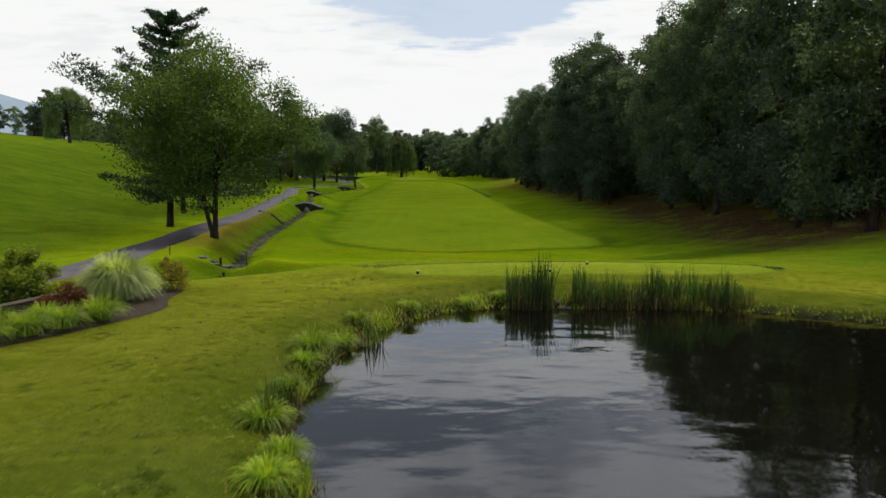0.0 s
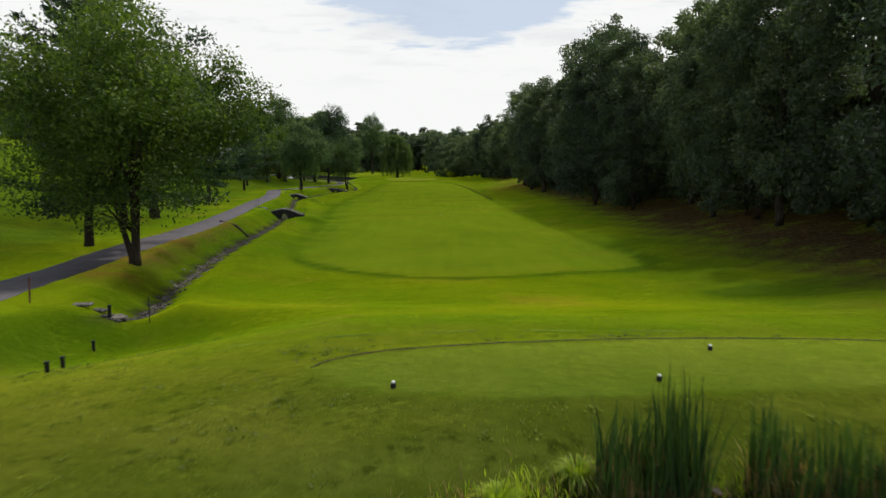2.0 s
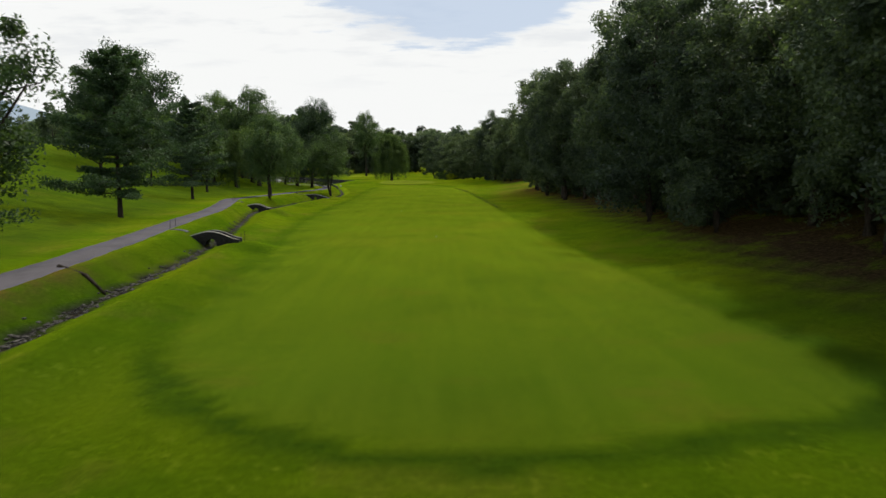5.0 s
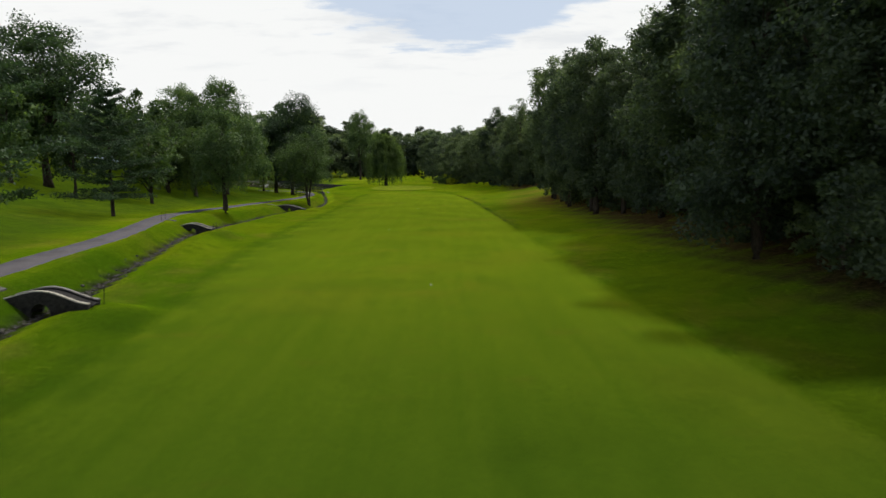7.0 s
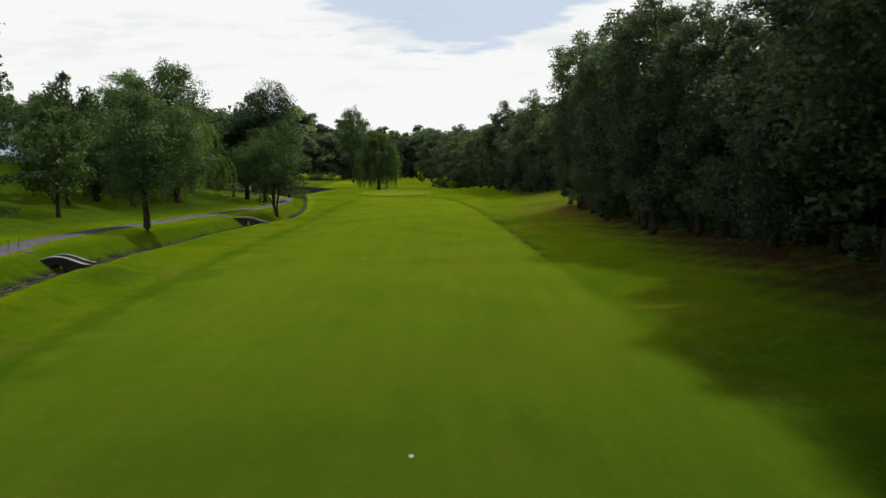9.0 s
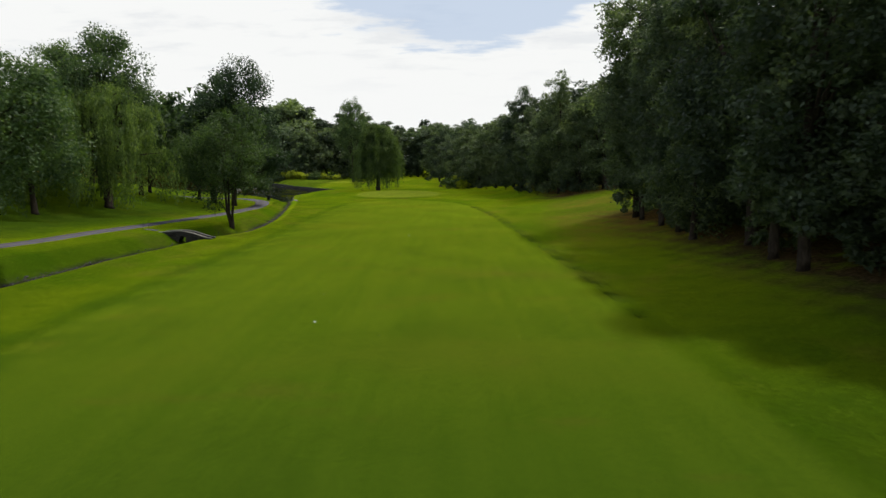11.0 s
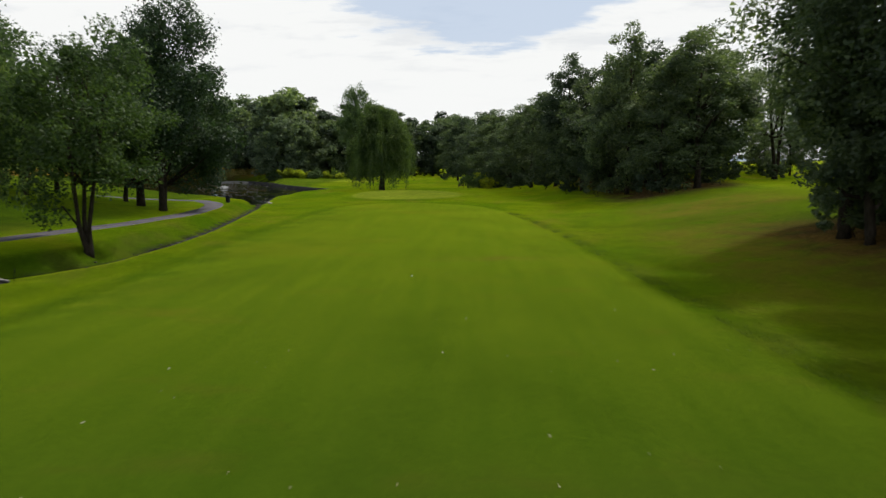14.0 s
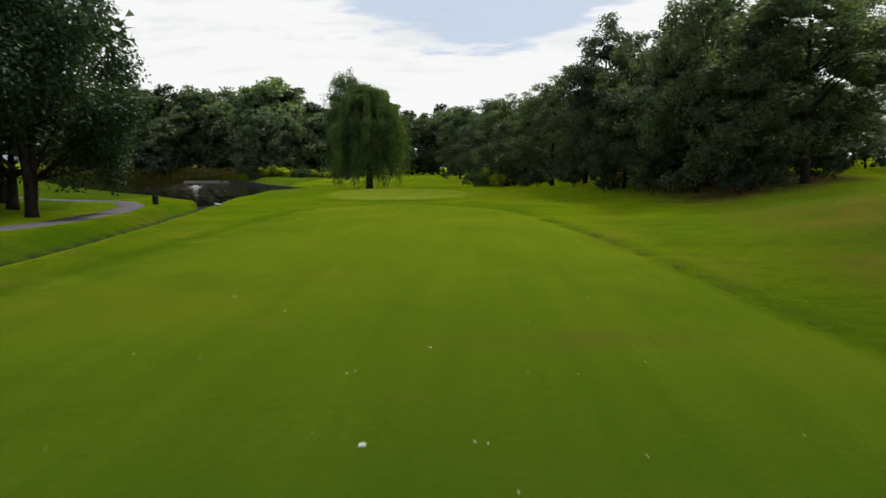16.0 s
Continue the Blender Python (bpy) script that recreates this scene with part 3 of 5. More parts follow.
def pine_tree(seed, height, radius, bare, whorls, leaf, mat, name="pine", droop=0.05, dense=1.0):
    """A conifer: straight stem, long level boughs in open tiers, flat needle sprays along their outer parts."""
    rng = np.random.default_rng(seed)
    limbs, stem = [], [[((0, 0, -0.4), 0.022 * height), ((0, 0, 0.2), 0.017 * height), ((0.1, 0.05, height * 0.5), 0.011 * height), ((0, 0, height * 0.98), 0.02)]]
    pads = []
    for w in range(whorls):
        u = min(max((w + rng.uniform(-0.25, 0.25)) / whorls, 0.0), 0.97)
        z = bare + (height - bare) * u
        reach = radius * (1 - u) ** 0.62 * min(1.0, 0.8 + u) * rng.uniform(0.65, 1.12) + 0.5
        count, first = int(rng.integers(3, 7)), rng.uniform(0, 2 * math.pi)
        for b in range(count):
            ang = first + 2 * math.pi * b / count + rng.normal(0, 0.25)
            ln = reach * rng.uniform(0.35, 1.2)
            rise = (droop + rng.normal(0, 0.10) + 0.45 * u) * ln
            dirv = np.array([math.cos(ang), math.sin(ang), 0.0])
            tip = dirv * ln + np.array([0, 0, z + rise])
            bend = dirv * ln * 0.55 + np.array([0, 0, z + rise * 0.3 - 0.04 * ln])
            limbs.append([((0, 0, z), 0.035 + 0.008 * ln), (tuple(bend), 0.02 + 0.004 * ln), (tuple(tip), 0.012)])
            for s in np.arange(0.2, 1.05, min(0.16, 0.75 / max(ln, 1.0))):
                s = s + rng.uniform(-0.04, 0.04)
                for side in (-1, 0, 1):
                    lat = np.array([-dirv[1], dirv[0], 0]) * side * rng.uniform(0.08, 0.24) * ln * (1.15 - s)
                    fore = dirv * ln * (s + 0.06 * abs(side))
                    pads.append((*(fore + lat)[:2], z + rise * s ** 1.6 - 0.04 * ln * s * (1 - s) + 0.1 + rng.normal(0, 0.06), (0.34 + 0.09 * ln) * rng.uniform(0.7, 1.3)))
    pads += [(0, 0, height - 0.4 - 0.7 * k, 0.35 + 0.12 * k) for k in range(4)]
    pads = np.array(pads)
    c, nd = crown_points(rng, pads, int(13 * dense), 0.55)
    m = len(c)
    al = nd * 0.7 + rng.normal(0, 0.5, (m, 3)) + np.array([0, 0, 0.35])
    fc = np.array([0, 0, 0.7]) + rng.normal(0, 0.55, (m, 3))
    ln = leaf * rng.uniform(0.7, 1.3, m)
    v, f = leaves(rng, c, al, unit(fc), ln, ln * 0.40)
    return name, [stem], limbs, (v, f), mat


def willow_tree(seed, height, radius, strands, leaf, mat, low=0.8, name="weeping_willow", full=0.35):
    """A weeping willow: domed limbs and long hanging strands."""
    rng = np.random.default_rng(seed)
    tr = 0.035 * height
    limbs, stem = [], [[((0, 0, -0.4), tr * 1.5), ((0, 0, 0.4), tr), ((0.3, 0.1, height * 0.28), tr * 0.8), ((0.1, 0.2, height * 0.55), tr * 0.45), ((0, 0, height * 0.85), 0.06)]]
    heads = []
    for k in range(46):
        ang = 2.4 * k + rng.normal(0, 0.3)
        u = min(1.0, ((k + 0.5) / 46) ** 0.5 * rng.uniform(0.9, 1.08))
        top = height * (0.34 + 0.62 * math.sqrt(max(0.02, 1 - 0.92 * u ** 2.6))) * rng.uniform(0.86, 1.02)
        x, y = radius * 0.88 * u * math.cos(ang), radius * 0.88 * u * math.sin(ang)
        heads.append((x, y, top, radius * rng.uniform(0.17, 0.29)))
        limbs.append([((0.2, 0.1, height * rng.uniform(0.25, 0.5)), tr * 0.4), ((x * 0.55, y * 0.55, top * 0.93), tr * 0.2), ((x, y, top - 0.3), 0.04)])
    heads = np.array(heads)
    each = 12
    bunches = strands // each
    i = rng.integers(0, len(heads), bunches)
    ang = rng.uniform(0, 2 * np.pi, bunches)
    ring = np.stack([np.cos(ang), np.sin(ang), np.full(bunches, 0.12)], 1)
    top = heads[i, :3] + ring * heads[i, 3:4] * rng.uniform(0.35, 1.05, (bunches, 1))
    edge = np.clip(np.hypot(top[:, 0], top[:, 1]) / radius, 0, 1)
    # each head trails its own cascade; some cascades sweep the ground, others end above it
    sweep = rng.uniform(full, 1.15, len(heads))[i] * rng.uniform(0.8, 1.1, bunches)
    reach_down = (top[:, 2] - low) * np.clip(sweep, 0, 1) * np.clip(0.35 + 0.8 * edge, 0.4, 1.0)
    k = np.repeat(np.arange(bunches), each)
    n = len(k)
    start = top[k] + rng.normal(0, 0.30, (n, 3)) * np.array([1, 1, 0.5])
    drop = reach_down[k] * rng.uniform(0.85, 1.08, n)
    per = 17
    s = (np.arange(per)[None] + rng.uniform(0, 1, (n, per))) / per
    wob = rng.normal(0, 0.09, (n, per, 3))
    swing = 0.16 * np.sin(np.pi * np.clip(s, 0, 1) * 0.8)
    c = start[:, None] + np.stack([start[:, None, 0] * swing, start[:, None, 1] * swing, -drop[:, None] * s ** 1.15], 2) + wob
    c = c.reshape(-1, 3)
    c = c[c[:, 2] > 0.15]
    m = len(c)
    al = np.array([0, 0, -1.0]) + rng.normal(0, 0.30, (m, 3))
    fc = unit(rng.normal(size=(m, 3)) * np.array([1, 1, 0.4]) + unit(c * np.array([1, 1, 0])) * 0.6)
    ln = leaf * rng.uniform(0.8, 1.5, m)
    v, f = leaves(rng, c, al, fc, ln, ln * 0.28)
    # the rounded tops of the boughs
    t, nd = crown_points(rng, np.concatenate([heads[:, :3] - np.array([0, 0, 0.3]), heads[:, 3:4]], 1), strands // 14, 0.6)
    l2 = leaf * 0.8 * rng.uniform(0.7, 1.3, len(t))
    v2, f2 = leaves(rng, t, nd - np.array([0, 0, 0.8]) + rng.normal(0, 0.4, t.shape), unit(nd + np.array([0, 0, 0.5]) + rng.normal(0, 0.5, t.shape)), l2, l2 * 0.4)
    return name, [stem], limbs, (np.concatenate([v, v2]), np.concatenate([f, f2 + len(v)])), mat


def plant(built, x, y, turn, label, category="tree", group="", size=1.0, sink=0.0):
    """Puts a built tree on the ground: an Empty with trunk and crown."""
    name, stems, limbs, (cv, cf), mat = built
    ob = root(name, x, y, at(x, y) - sink, turn, label, category, group)
    ob.scale = (size, size, size)
    for stem in stems:
        link("trunk", *tubes(stem, 8), BARK, ob, smooth=True)
    tagged(link("branchwork", *tubes(limbs, 5), BARK, ob, smooth=True), kind="stuff")
    triangles("crown", cv, cf, mat, ob)
    return ob


def again(ob, x, y, turn, size, wide=1.0, label=""):
    """The same tree elsewhere, turned and scaled."""
    c = copy_thing(ob, pose(x, y, at(x, y) - 0.05, 0, 0, turn))
    c.scale = (size * wide, size * wide, size)
    return tagged(c, label) if label else c


# ---- ground: one sheet to the horizon ----
def lines(fine, start, end, grow, lo, hi):
    mid = []
    v = start
    while v < end:
        mid.append(v)
        v += fine(v)
    left, right = [], []
    s, v = fine(start), start
    while v > lo:
        s *= grow
        v -= s
        left.append(v)
    s, v = fine(end), mid[-1]
    while v < hi:
        s *= grow
        v += s
        right.append(v)
    return np.array(left[::-1] + mid + right)


def shape_ground():
    xs = lines(lambda v: 0.6, -62, 46, 1.16, -3200, 3200)
    ys = lines(lambda v: 0.45 if v < 60 else (1.15 if v < 350 else 2.2), -14, 560, 1.18, -900, 3600)
    gx, gy = np.meshgrid(xs, ys)
    gz = ground(gx, gy)
    nx, ny = len(xs), len(ys)
    verts = np.stack([gx, gy, gz], 2).reshape(-1, 3)
    i = (np.arange(ny - 1)[:, None] * nx + np.arange(nx - 1)[None]).ravel()
    me = bpy.data.meshes.new("ground")
    quads = np.stack([i, i + 1, i + nx + 1, i + nx], 1).astype(np.int32)
    me.vertices.add(len(verts))
    me.vertices.foreach_set("co", verts.astype(np.float32).ravel())
    me.loops.add(quads.size)
    me.loops.foreach_set("vertex_index", quads.ravel())
    me.polygons.add(len(quads))
    me.polygons.foreach_set("loop_start", np.arange(0, quads.size, 4, dtype=np.int32))
    me.polygons.foreach_set("use_smooth", np.ones(len(quads), bool))
    x, y = verts[:, 0], verts[:, 1]
    wob = 0.25 * np.sin(x * 1.7 + y * 0.6) + 0.2 * np.sin(y * 1.9 - x * 0.8)
    fw, tee, green, p, q = (inside(o, x, y) for o in (FAIRWAY, TEE, GREEN, POND, LAKE))
    second = inside(SECOND, x, y)
    xd = curve(DITCH, y)
    run = step(46, 51, y) * (1 - step(344, 348, y))
    masks = {
        "fairway": step(-0.4, 0.5, fw + wob * 0.4),
        # dark collars round fairway and tee, plus one darker oval at the right
        "collar_patch": step(-2.6, -1.2, fw + wob) * (1 - step(-0.5, 0.2, fw + wob)) * (0.22 + 0.68 * (1 - step(78, 92, y))) + 0.9 * step(-0.55, -0.2, tee) * (1 - step(-0.2, 0.1, tee)) + 0.75 * step(0.0, 0.25, 1 - ((x - 23.5) / 7.0) ** 2 - ((y - 58.5 + 0.25 * (x - 23.5) + wob) / 4.0) ** 2),
        "close": np.maximum.reduce([0.8 * step(-0.1, 0.25, tee), step(-0.3, 0.4, green), 0.9 * step(-0.5, 0.8, second)]),
        "ragged": 0.3 * step(-2.6, -1.6, fw + wob) * (1 - step(-0.7, -0.1, fw + wob)) * step(0, 4, x) * step(195, 225, y) * (1 - step(300, 318, y)) + 0.35 * np.exp(-((y - 270.8 - 0.45 * (x + 2) - 0.4 * wob) / 0.55) ** 2) * step(-4, -1, x) * (1 - step(8, 10, x)) + 0.5 * step(-0.5, 0.1, tee) * (1 - step(0.1, 0.5, tee)) * step(33.5, 34.5, y),
        "lush": (0.75 * step(-2.6, -1.0, fw + wob) * (1 - step(0.5, 3.5, fw + wob)) + 0.35 * (1 - step(1.0, 9.0, fw + 2 * wob)) * step(-4, 0, fw)) * (1 - step(-8, -2, x)) * step(82, 100, y) * (1 - step(318, 330, y)),
        # painted shade: hillside left of the path, right-hand rough, ground before the wood
        "shaded_rough": step(2, 10, curve(PATH, y) - x) * step(30, 50, y) + 0.45 * step(-1.5, 3.0, -fw + wob) * step(8, 14, x) * step(90, 120, y) * (1 - step(300, 318, y)) + 0.8 * step(10, 24, x + wob) * step(29, 42, y) * (1 - 0.8 * step(-1.0, 0.0, tee)) * (1 - step(90, 120, y)),
        "warm": step(41, 50, y + 2 * wob) * (1 - step(70, 80, y)) * step(-24, -14, x) * (1 - step(14, 22, x)),
        # leaf litter under the wood, with the trees' shade painted in
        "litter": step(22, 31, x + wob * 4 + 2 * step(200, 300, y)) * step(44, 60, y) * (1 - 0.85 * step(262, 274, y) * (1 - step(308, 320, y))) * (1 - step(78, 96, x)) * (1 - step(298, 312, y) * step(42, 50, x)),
        "dry": 1.3 * step(590, 597, y) * (1 - step(640, 680, y)) * (1 - step(-122, -112, x)) + step(0.5, 3.0, (xd - x)) * (1 - step(4.0, 7.5, (xd - x))) * step(54, 62, y) * (1 - step(90, 112, y)) + 0.4 * step(14, 20, x) * step(222, 250, y) * (1 - step(268, 290, y)) * (1 - step(28, 36, x)) + 0.4 * step(19, 25, x) * step(280, 288, y) * (1 - step(298, 306, y)) * (1 - step(36, 44, x)) + 0.45 * np.exp(-((x - 1.5) / 4.5) ** 2 - ((y - 258.3 - wob) / 1.1) ** 2) + 0.8 * np.exp(-((x + 4.6) / 1.1) ** 2 - ((y - 45.0 - wob) / 0.5) ** 2) + 0.3 * np.exp(-((x - 6) / 6.0) ** 2 - ((y - 214 - wob) / 2.5) ** 2),
        "olive": (1 - step(28, 44, y + 3 * wob)) * step(-40, -24, x + 0 * y) * (1 - step(18, 26, x)) * (1 - 0.9 * step(-0.3, 0.3, tee)),
        "mud": np.maximum(step(-0.45, 0.0, p), np.maximum(step(-0.2, 0.1, q), run * (1 - step(0.30, 0.62, np.abs(x - xd) + wob * 0.2)))),
    }
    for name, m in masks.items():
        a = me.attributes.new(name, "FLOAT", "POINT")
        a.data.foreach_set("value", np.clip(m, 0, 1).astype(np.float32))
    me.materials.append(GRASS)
    me.update(calc_edges=True)
    return tagged(new("ground", me), "mown golf course grass with fairway, rough and banks", "ground", kind="structure")


SECOND = rounded([(-76, 500), (-58, 490), (-42, 492), (-38, 506), (-50, 520), (-70, 518)])
shape_ground()


def water_sheet(name, outline, z, mat, label):
    c = outline.mean(0)
    ring = [(x + (x - c[0]) * 0.02, y + (y - c[1]) * 0.02, z) for x, y in outline]
    ob = link(name, ring, [tuple(range(len(ring)))], mat)
    return tagged(ob, label, "water", kind="structure")


water_sheet("water_pond", POND, WATER_Z, WATER, "dark rippled pond water reflecting clouds and trees")
water_sheet("water_lake", LAKE, LAKE_Z, LAKEWATER, "dark lake water with white ripples")


def cart_path():
    ys = np.arange(-38, 334.1, 1.0)
    pts = np.stack([curve(PATH, ys), ys], 1)
    tail = np.array([(-56.5, 336.5), (-61, 337.5), (-68, 336), (-78, 331), (-92, 322)])
    t = np.concatenate([[pts[-1]], tail])
    more = []
    for a, b in zip(t, t[1:]):
        for s in np.arange(1, 5) / 4:
            more.append(a + (b - a) * s)
    pts = np.concatenate([pts, np.array(more)])
    d = np.gradient(pts, axis=0)
    d /= np.linalg.norm(d, axis=1)[:, None]
    side = np.stack([-d[:, 1], d[:, 0]], 1)
    verts, faces = [], []
    cuts = (-1.85, -1.75, 0.0, 1.32, 1.42)
    for k, (p, s) in enumerate(zip(pts, side)):
        jit = 0.05 * math.sin(k * 1.7) + 0.04 * math.sin(k * 0.61)
        for c in cuts:
            x, y = p + s * (c + (jit if abs(c) > 1 else 0))
            verts.append((x, y, at(x, y) + (0.045 if c in (-1.75, 0.0, 1.32) else -0.05)))
    n = len(cuts)
    for k in range(len(pts) - 1):
        for c in range(n - 1):
            a = k * n + c
            faces.append((a + 1, a, a + n, a + n + 1))
    tagged(link("road_cart_path", verts, faces, ASPHALT, smooth=True), "grey worn asphalt cart path winding through the grass", "path", kind="structure")


cart_path()

# far blue ridge, beyond the trees; distance haze is put into its colour
rv, rf = [], []
for k in range(61):
    a = radians(-75 + 150 * k / 60)
    h = 30 + 10 * math.sin(k * 0.9) + 210 * math.exp(-((k - 15) / 6) ** 2)
    for r, z in ((2300, -10), (2600, h), (3300, -10)):
        rv.append((r * math.sin(a), r * math.cos(a), z))
for k in range(60):
    for c in range(2):
        b = k * 3 + c
        rf.append((b, b + 3, b + 4, b + 1))
RIDGE = plain_material("far_hazy_wood", (0.24, 0.31, 0.40), (0.28, 0.35, 0.43), 0.01, 1.0)
tagged(link("backdrop_ridge", rv, rf, RIDGE, smooth=True), "blue hazy wooded ridge on the horizon", "ridge", kind="structure")

# ---- trees beside the cart path ----
rng = np.random.default_rng(7)
plant(broad_tree(3, 18.3, 9.6, 4.0, 190, 300, 0.25, MAPLE, 3, "maple", 0.7, 0.016), -21.7, 64.5, 20, "large multi-stemmed green maple beside the cart path")
pine_a = plant(pine_tree(5, 22.6, 11.6, 3.4, 15, 0.38, NEEDLE, dense=1.7), -29.3, 73, 0, "tall dark white pine with layered open boughs", group="pines by the path")
pine_a.rotation_euler.y = radians(2.5)
again(pine_a, -35.0, 92, 130, 0.86, 1.0, "dark pine with layered boughs beside the cart path")
mid_b = plant(broad_tree(11, 20, 7.8, 4.0, 85, 150, 0.38, BROAD, 1, "tree"), -36.3, 103, 0, "green broadleaf tree on the lawn by the path", group="lawn trees")
pine_b = plant(pine_tree(8, 22.0, 9.6, 3.2, 18, 0.40, NEEDLE, dense=2.4), -42.5, 142, 60, "dark pine with wide layered boughs on the lawn", group="pines by the path")
again(pine_a, -48.5, 185.5, 250, 0.84, 0.98, "dark open-crowned pine on the lawn beyond the path")
plant(broad_tree(21, 19.4, 7.8, 5.0, 150, 240, 0.32, DARKLEAF, 1, "tree", 0.7, 0.024, 1.05), -39.6, 210.8, 0, "rounded dark green tree between path and stream", group="lawn trees")
plant(broad_tree(23, 19.2, 7.8, 4.2, 105, 240, 0.30, BROAD, 3, "maple", 0.55, 0.015), -33.0, 257.5, 0, "spreading green maple with forked stems by the stream")
oak = plant(broad_tree(31, 30.5, 10.5, 11, 150, 170, 0.46, OAK, 1, "oak", 0.6, 0.02), -61.3, 276, 0, "tall dark oak rising above the other trees", group="tall oaks")
plant(broad_tree(33, 31.0, 10.0, 3.6, 230, 260, 0.42, DARKLEAF, 2, "tree", 0.95, 0.02, 1.15, lean=(1.8, 0.0)), -47.0, 303.5, 0, "tall dense dark tree beside the path bend", group="tall oaks")
again(oak, -73, 212, 80, 1.0, 1.2)
again(oak, -48.5, 505, 200, 1.36, 0.75, "tall far oak above the tree line")
again(oak, -78, 292, 300, 0.9, 1.0)
willow_a = plant(willow_tree(4, 20.6, 10.0, 2000, 0.5, WILLOWLEAF, 0.7, full=0.55), -57, 267.6, 0, "broad weeping willow with hanging green strands", group="willows")
again(willow_a, -59, 250, 190, 0.8, 0.85)
again(willow_a, -100, 185, 150, 0.72, 0.9, "small willow up on the grassy hill")
again(willow_a, -89, 276, 20, 0.8, 0.85, "willow standing on the grassy hillside")
plant(willow_tree(9, 23.0, 8.2, 4000, 0.5, WILLOWLEAF, 0.2, full=0.75), -23.4, 385, 0, "large weeping willow behind the putting green", group="willows")
mid_c = plant(broad_tree(41, 17, 6.8, 3.2, 70, 130, 0.42, BROAD, 1, "tree"), -64, 246, 0, "round green tree on the lawn", group="lawn trees")
back_b = plant(broad_tree(43, 19, 7.4, 3.0, 70, 60, 0.62, BROAD, 1, "tree", 0.6, 0.02, 1.0, True), -68, 255, 0, "green broadleaf tree at the back of the lawn", group="lawn trees")
back_c = plant(broad_tree(45, 18, 7.6, 2.6, 70, 60, 0.62, OAK, 1, "tree", 0.6, 0.02, 1.0, True), -74, 275, 0, "dark broadleaf tree at the back of the lawn", group="lawn trees")
for x, y, s, k in ((-75, 204, 1.05, 1), (-66, 208, 0.8, 0), (-54, 311, 1.6, 1), (-66, 300, 1.1, 0), (-72, 318, 1.1, 1), (-84, 300, 1.0, 0), (-80, 240, 0.95, 1),
                   (-92, 330, 1.15, 0), (-105, 300, 1.0, 1), (-118, 290, 1.0, 0), (-60, 318, 1.15, 1), (-98, 262, 0.9, 1), (-76, 262, 1.15, 0), (-68, 288, 1.2, 1), (-88, 250, 1.0, 0), (-64, 236, 0.9, 1), (-58, 222, 0.85, 0), (-84, 222, 0.95, 1), (-94, 238, 1.0, 0), (-110, 318, 1.2, 1), (-100, 345, 1.2, 0), (-118, 352, 1.2, 1), (-112, 372, 1.15, 0), (-132, 385, 1.2, 1), (-140, 405, 1.2, 0)):
    again((back_b, back_c)[k], x, y, rng.uniform(0, 360), s, rng.uniform(0.9, 1.1))

# ---- the wood along the right of the fairway ----
woods = [plant(broad_tree(51 + k, 31.0, 7.0, (1.2, 2.8, 1.8, 3.4)[k], 150, 185, 0.34, FOREST, 1, "forest_tree", (0.9, 0.75, 0.85, 0.7)[k], 0.013, 1.1, True), x, y, 0, "tall dark forest tree at the wood's edge", group="wood edge trees")
         for k, (x, y) in enumerate(((36.0, 57.0), (34.5, 66.0), (37.5, 76.0), (34.5, 86.0)))]
inner = [plant(broad_tree(71 + k, 30.0, 7.0, 0.6, 100, 60, 0.72, FOREST, 1, "forest_tree", 0.8, 0.012, 1.0, True), x, y, 0, "tall dark forest tree deep in the wood", group="deep wood trees")
         for k, (x, y) in enumerate(((46.0, 62.0), (48.0, 80.0)))]
scrub = [plant(broad_tree(81 + k, 4.6, 2.6, 0.2, 26, 60, 0.36, FOREST, 2, "bush", 0.8, 0.012, 1.0, True), x, y, 0, "dark undergrowth bush at the foot of the wood", "bush", group="wood undergrowth")
         for k, (x, y) in enumerate(((35.0, 61.5), (36.0, 71.0)))]
EDGE = [(44, 37), (57, 36), (90, 35.5), (112, 34.5), (131, 30.5), (150, 31), (171, 31.5), (194, 30), (215, 29.2), (231, 28.3), (247, 28.5), (262, 33)]
y = 93.0
while y < 262:
    x = float(curve(EDGE, y)) + rng.uniform(-2.2, 4.2)
    again(woods[int(rng.integers(0, 4))], x, y, rng.uniform(0, 360), rng.choice((0.80, 0.92, 1.0, 1.08, 1.16)) * rng.uniform(0.96, 1.04), rng.uniform(0.92, 1.22))
    if rng.uniform() < 0.7:
        again(scrub[int(rng.integers(0, 2))], x + rng.uniform(-0.5, 2.5), y + rng.uniform(2, 4), rng.uniform(0, 360), rng.uniform(0.6, 1.25), rng.uniform(0.9, 1.3))
    y += rng.uniform(6.4, 9.4)
for row, off, tall in ((1, 8.5, 0.84), (2, 18.0, 0.80), (3, 27.0, 0.55)):
    y = 34.0 + 3 * row
    while y < 262 + 4 * row:
        x = float(curve(EDGE, y)) + off + rng.uniform(-2, 2)
        if not (row == 1 and 58 < y < 84):
            again(inner[int(rng.integers(0, 2))], x, y, rng.uniform(0, 360), tall * rng.uniform(0.85, 1.15), rng.uniform(0.95, 1.2) * (1.1 if tall > 0.7 else 1.6))
        y += rng.uniform(7.0, 10.0)
again(woods[3], 29.3, 256.5, 40, 1.16, 1.1)
# two unseen trees added to carry the wood on and shade the right bank
again(woods[0], 40.5, 47.5, 100, 1.0, 1.0)
again(woods[2], 40.0, 37.5, 200, 0.95, 1.0)
for x, y in ((44, 40), (42, 30), (50, 20), (53, 6), (56, -8), (49, 33)):
    again(inner[int(rng.integers(0, 2))], x, y, rng.uniform(0, 360), rng.uniform(0.9, 1.1))

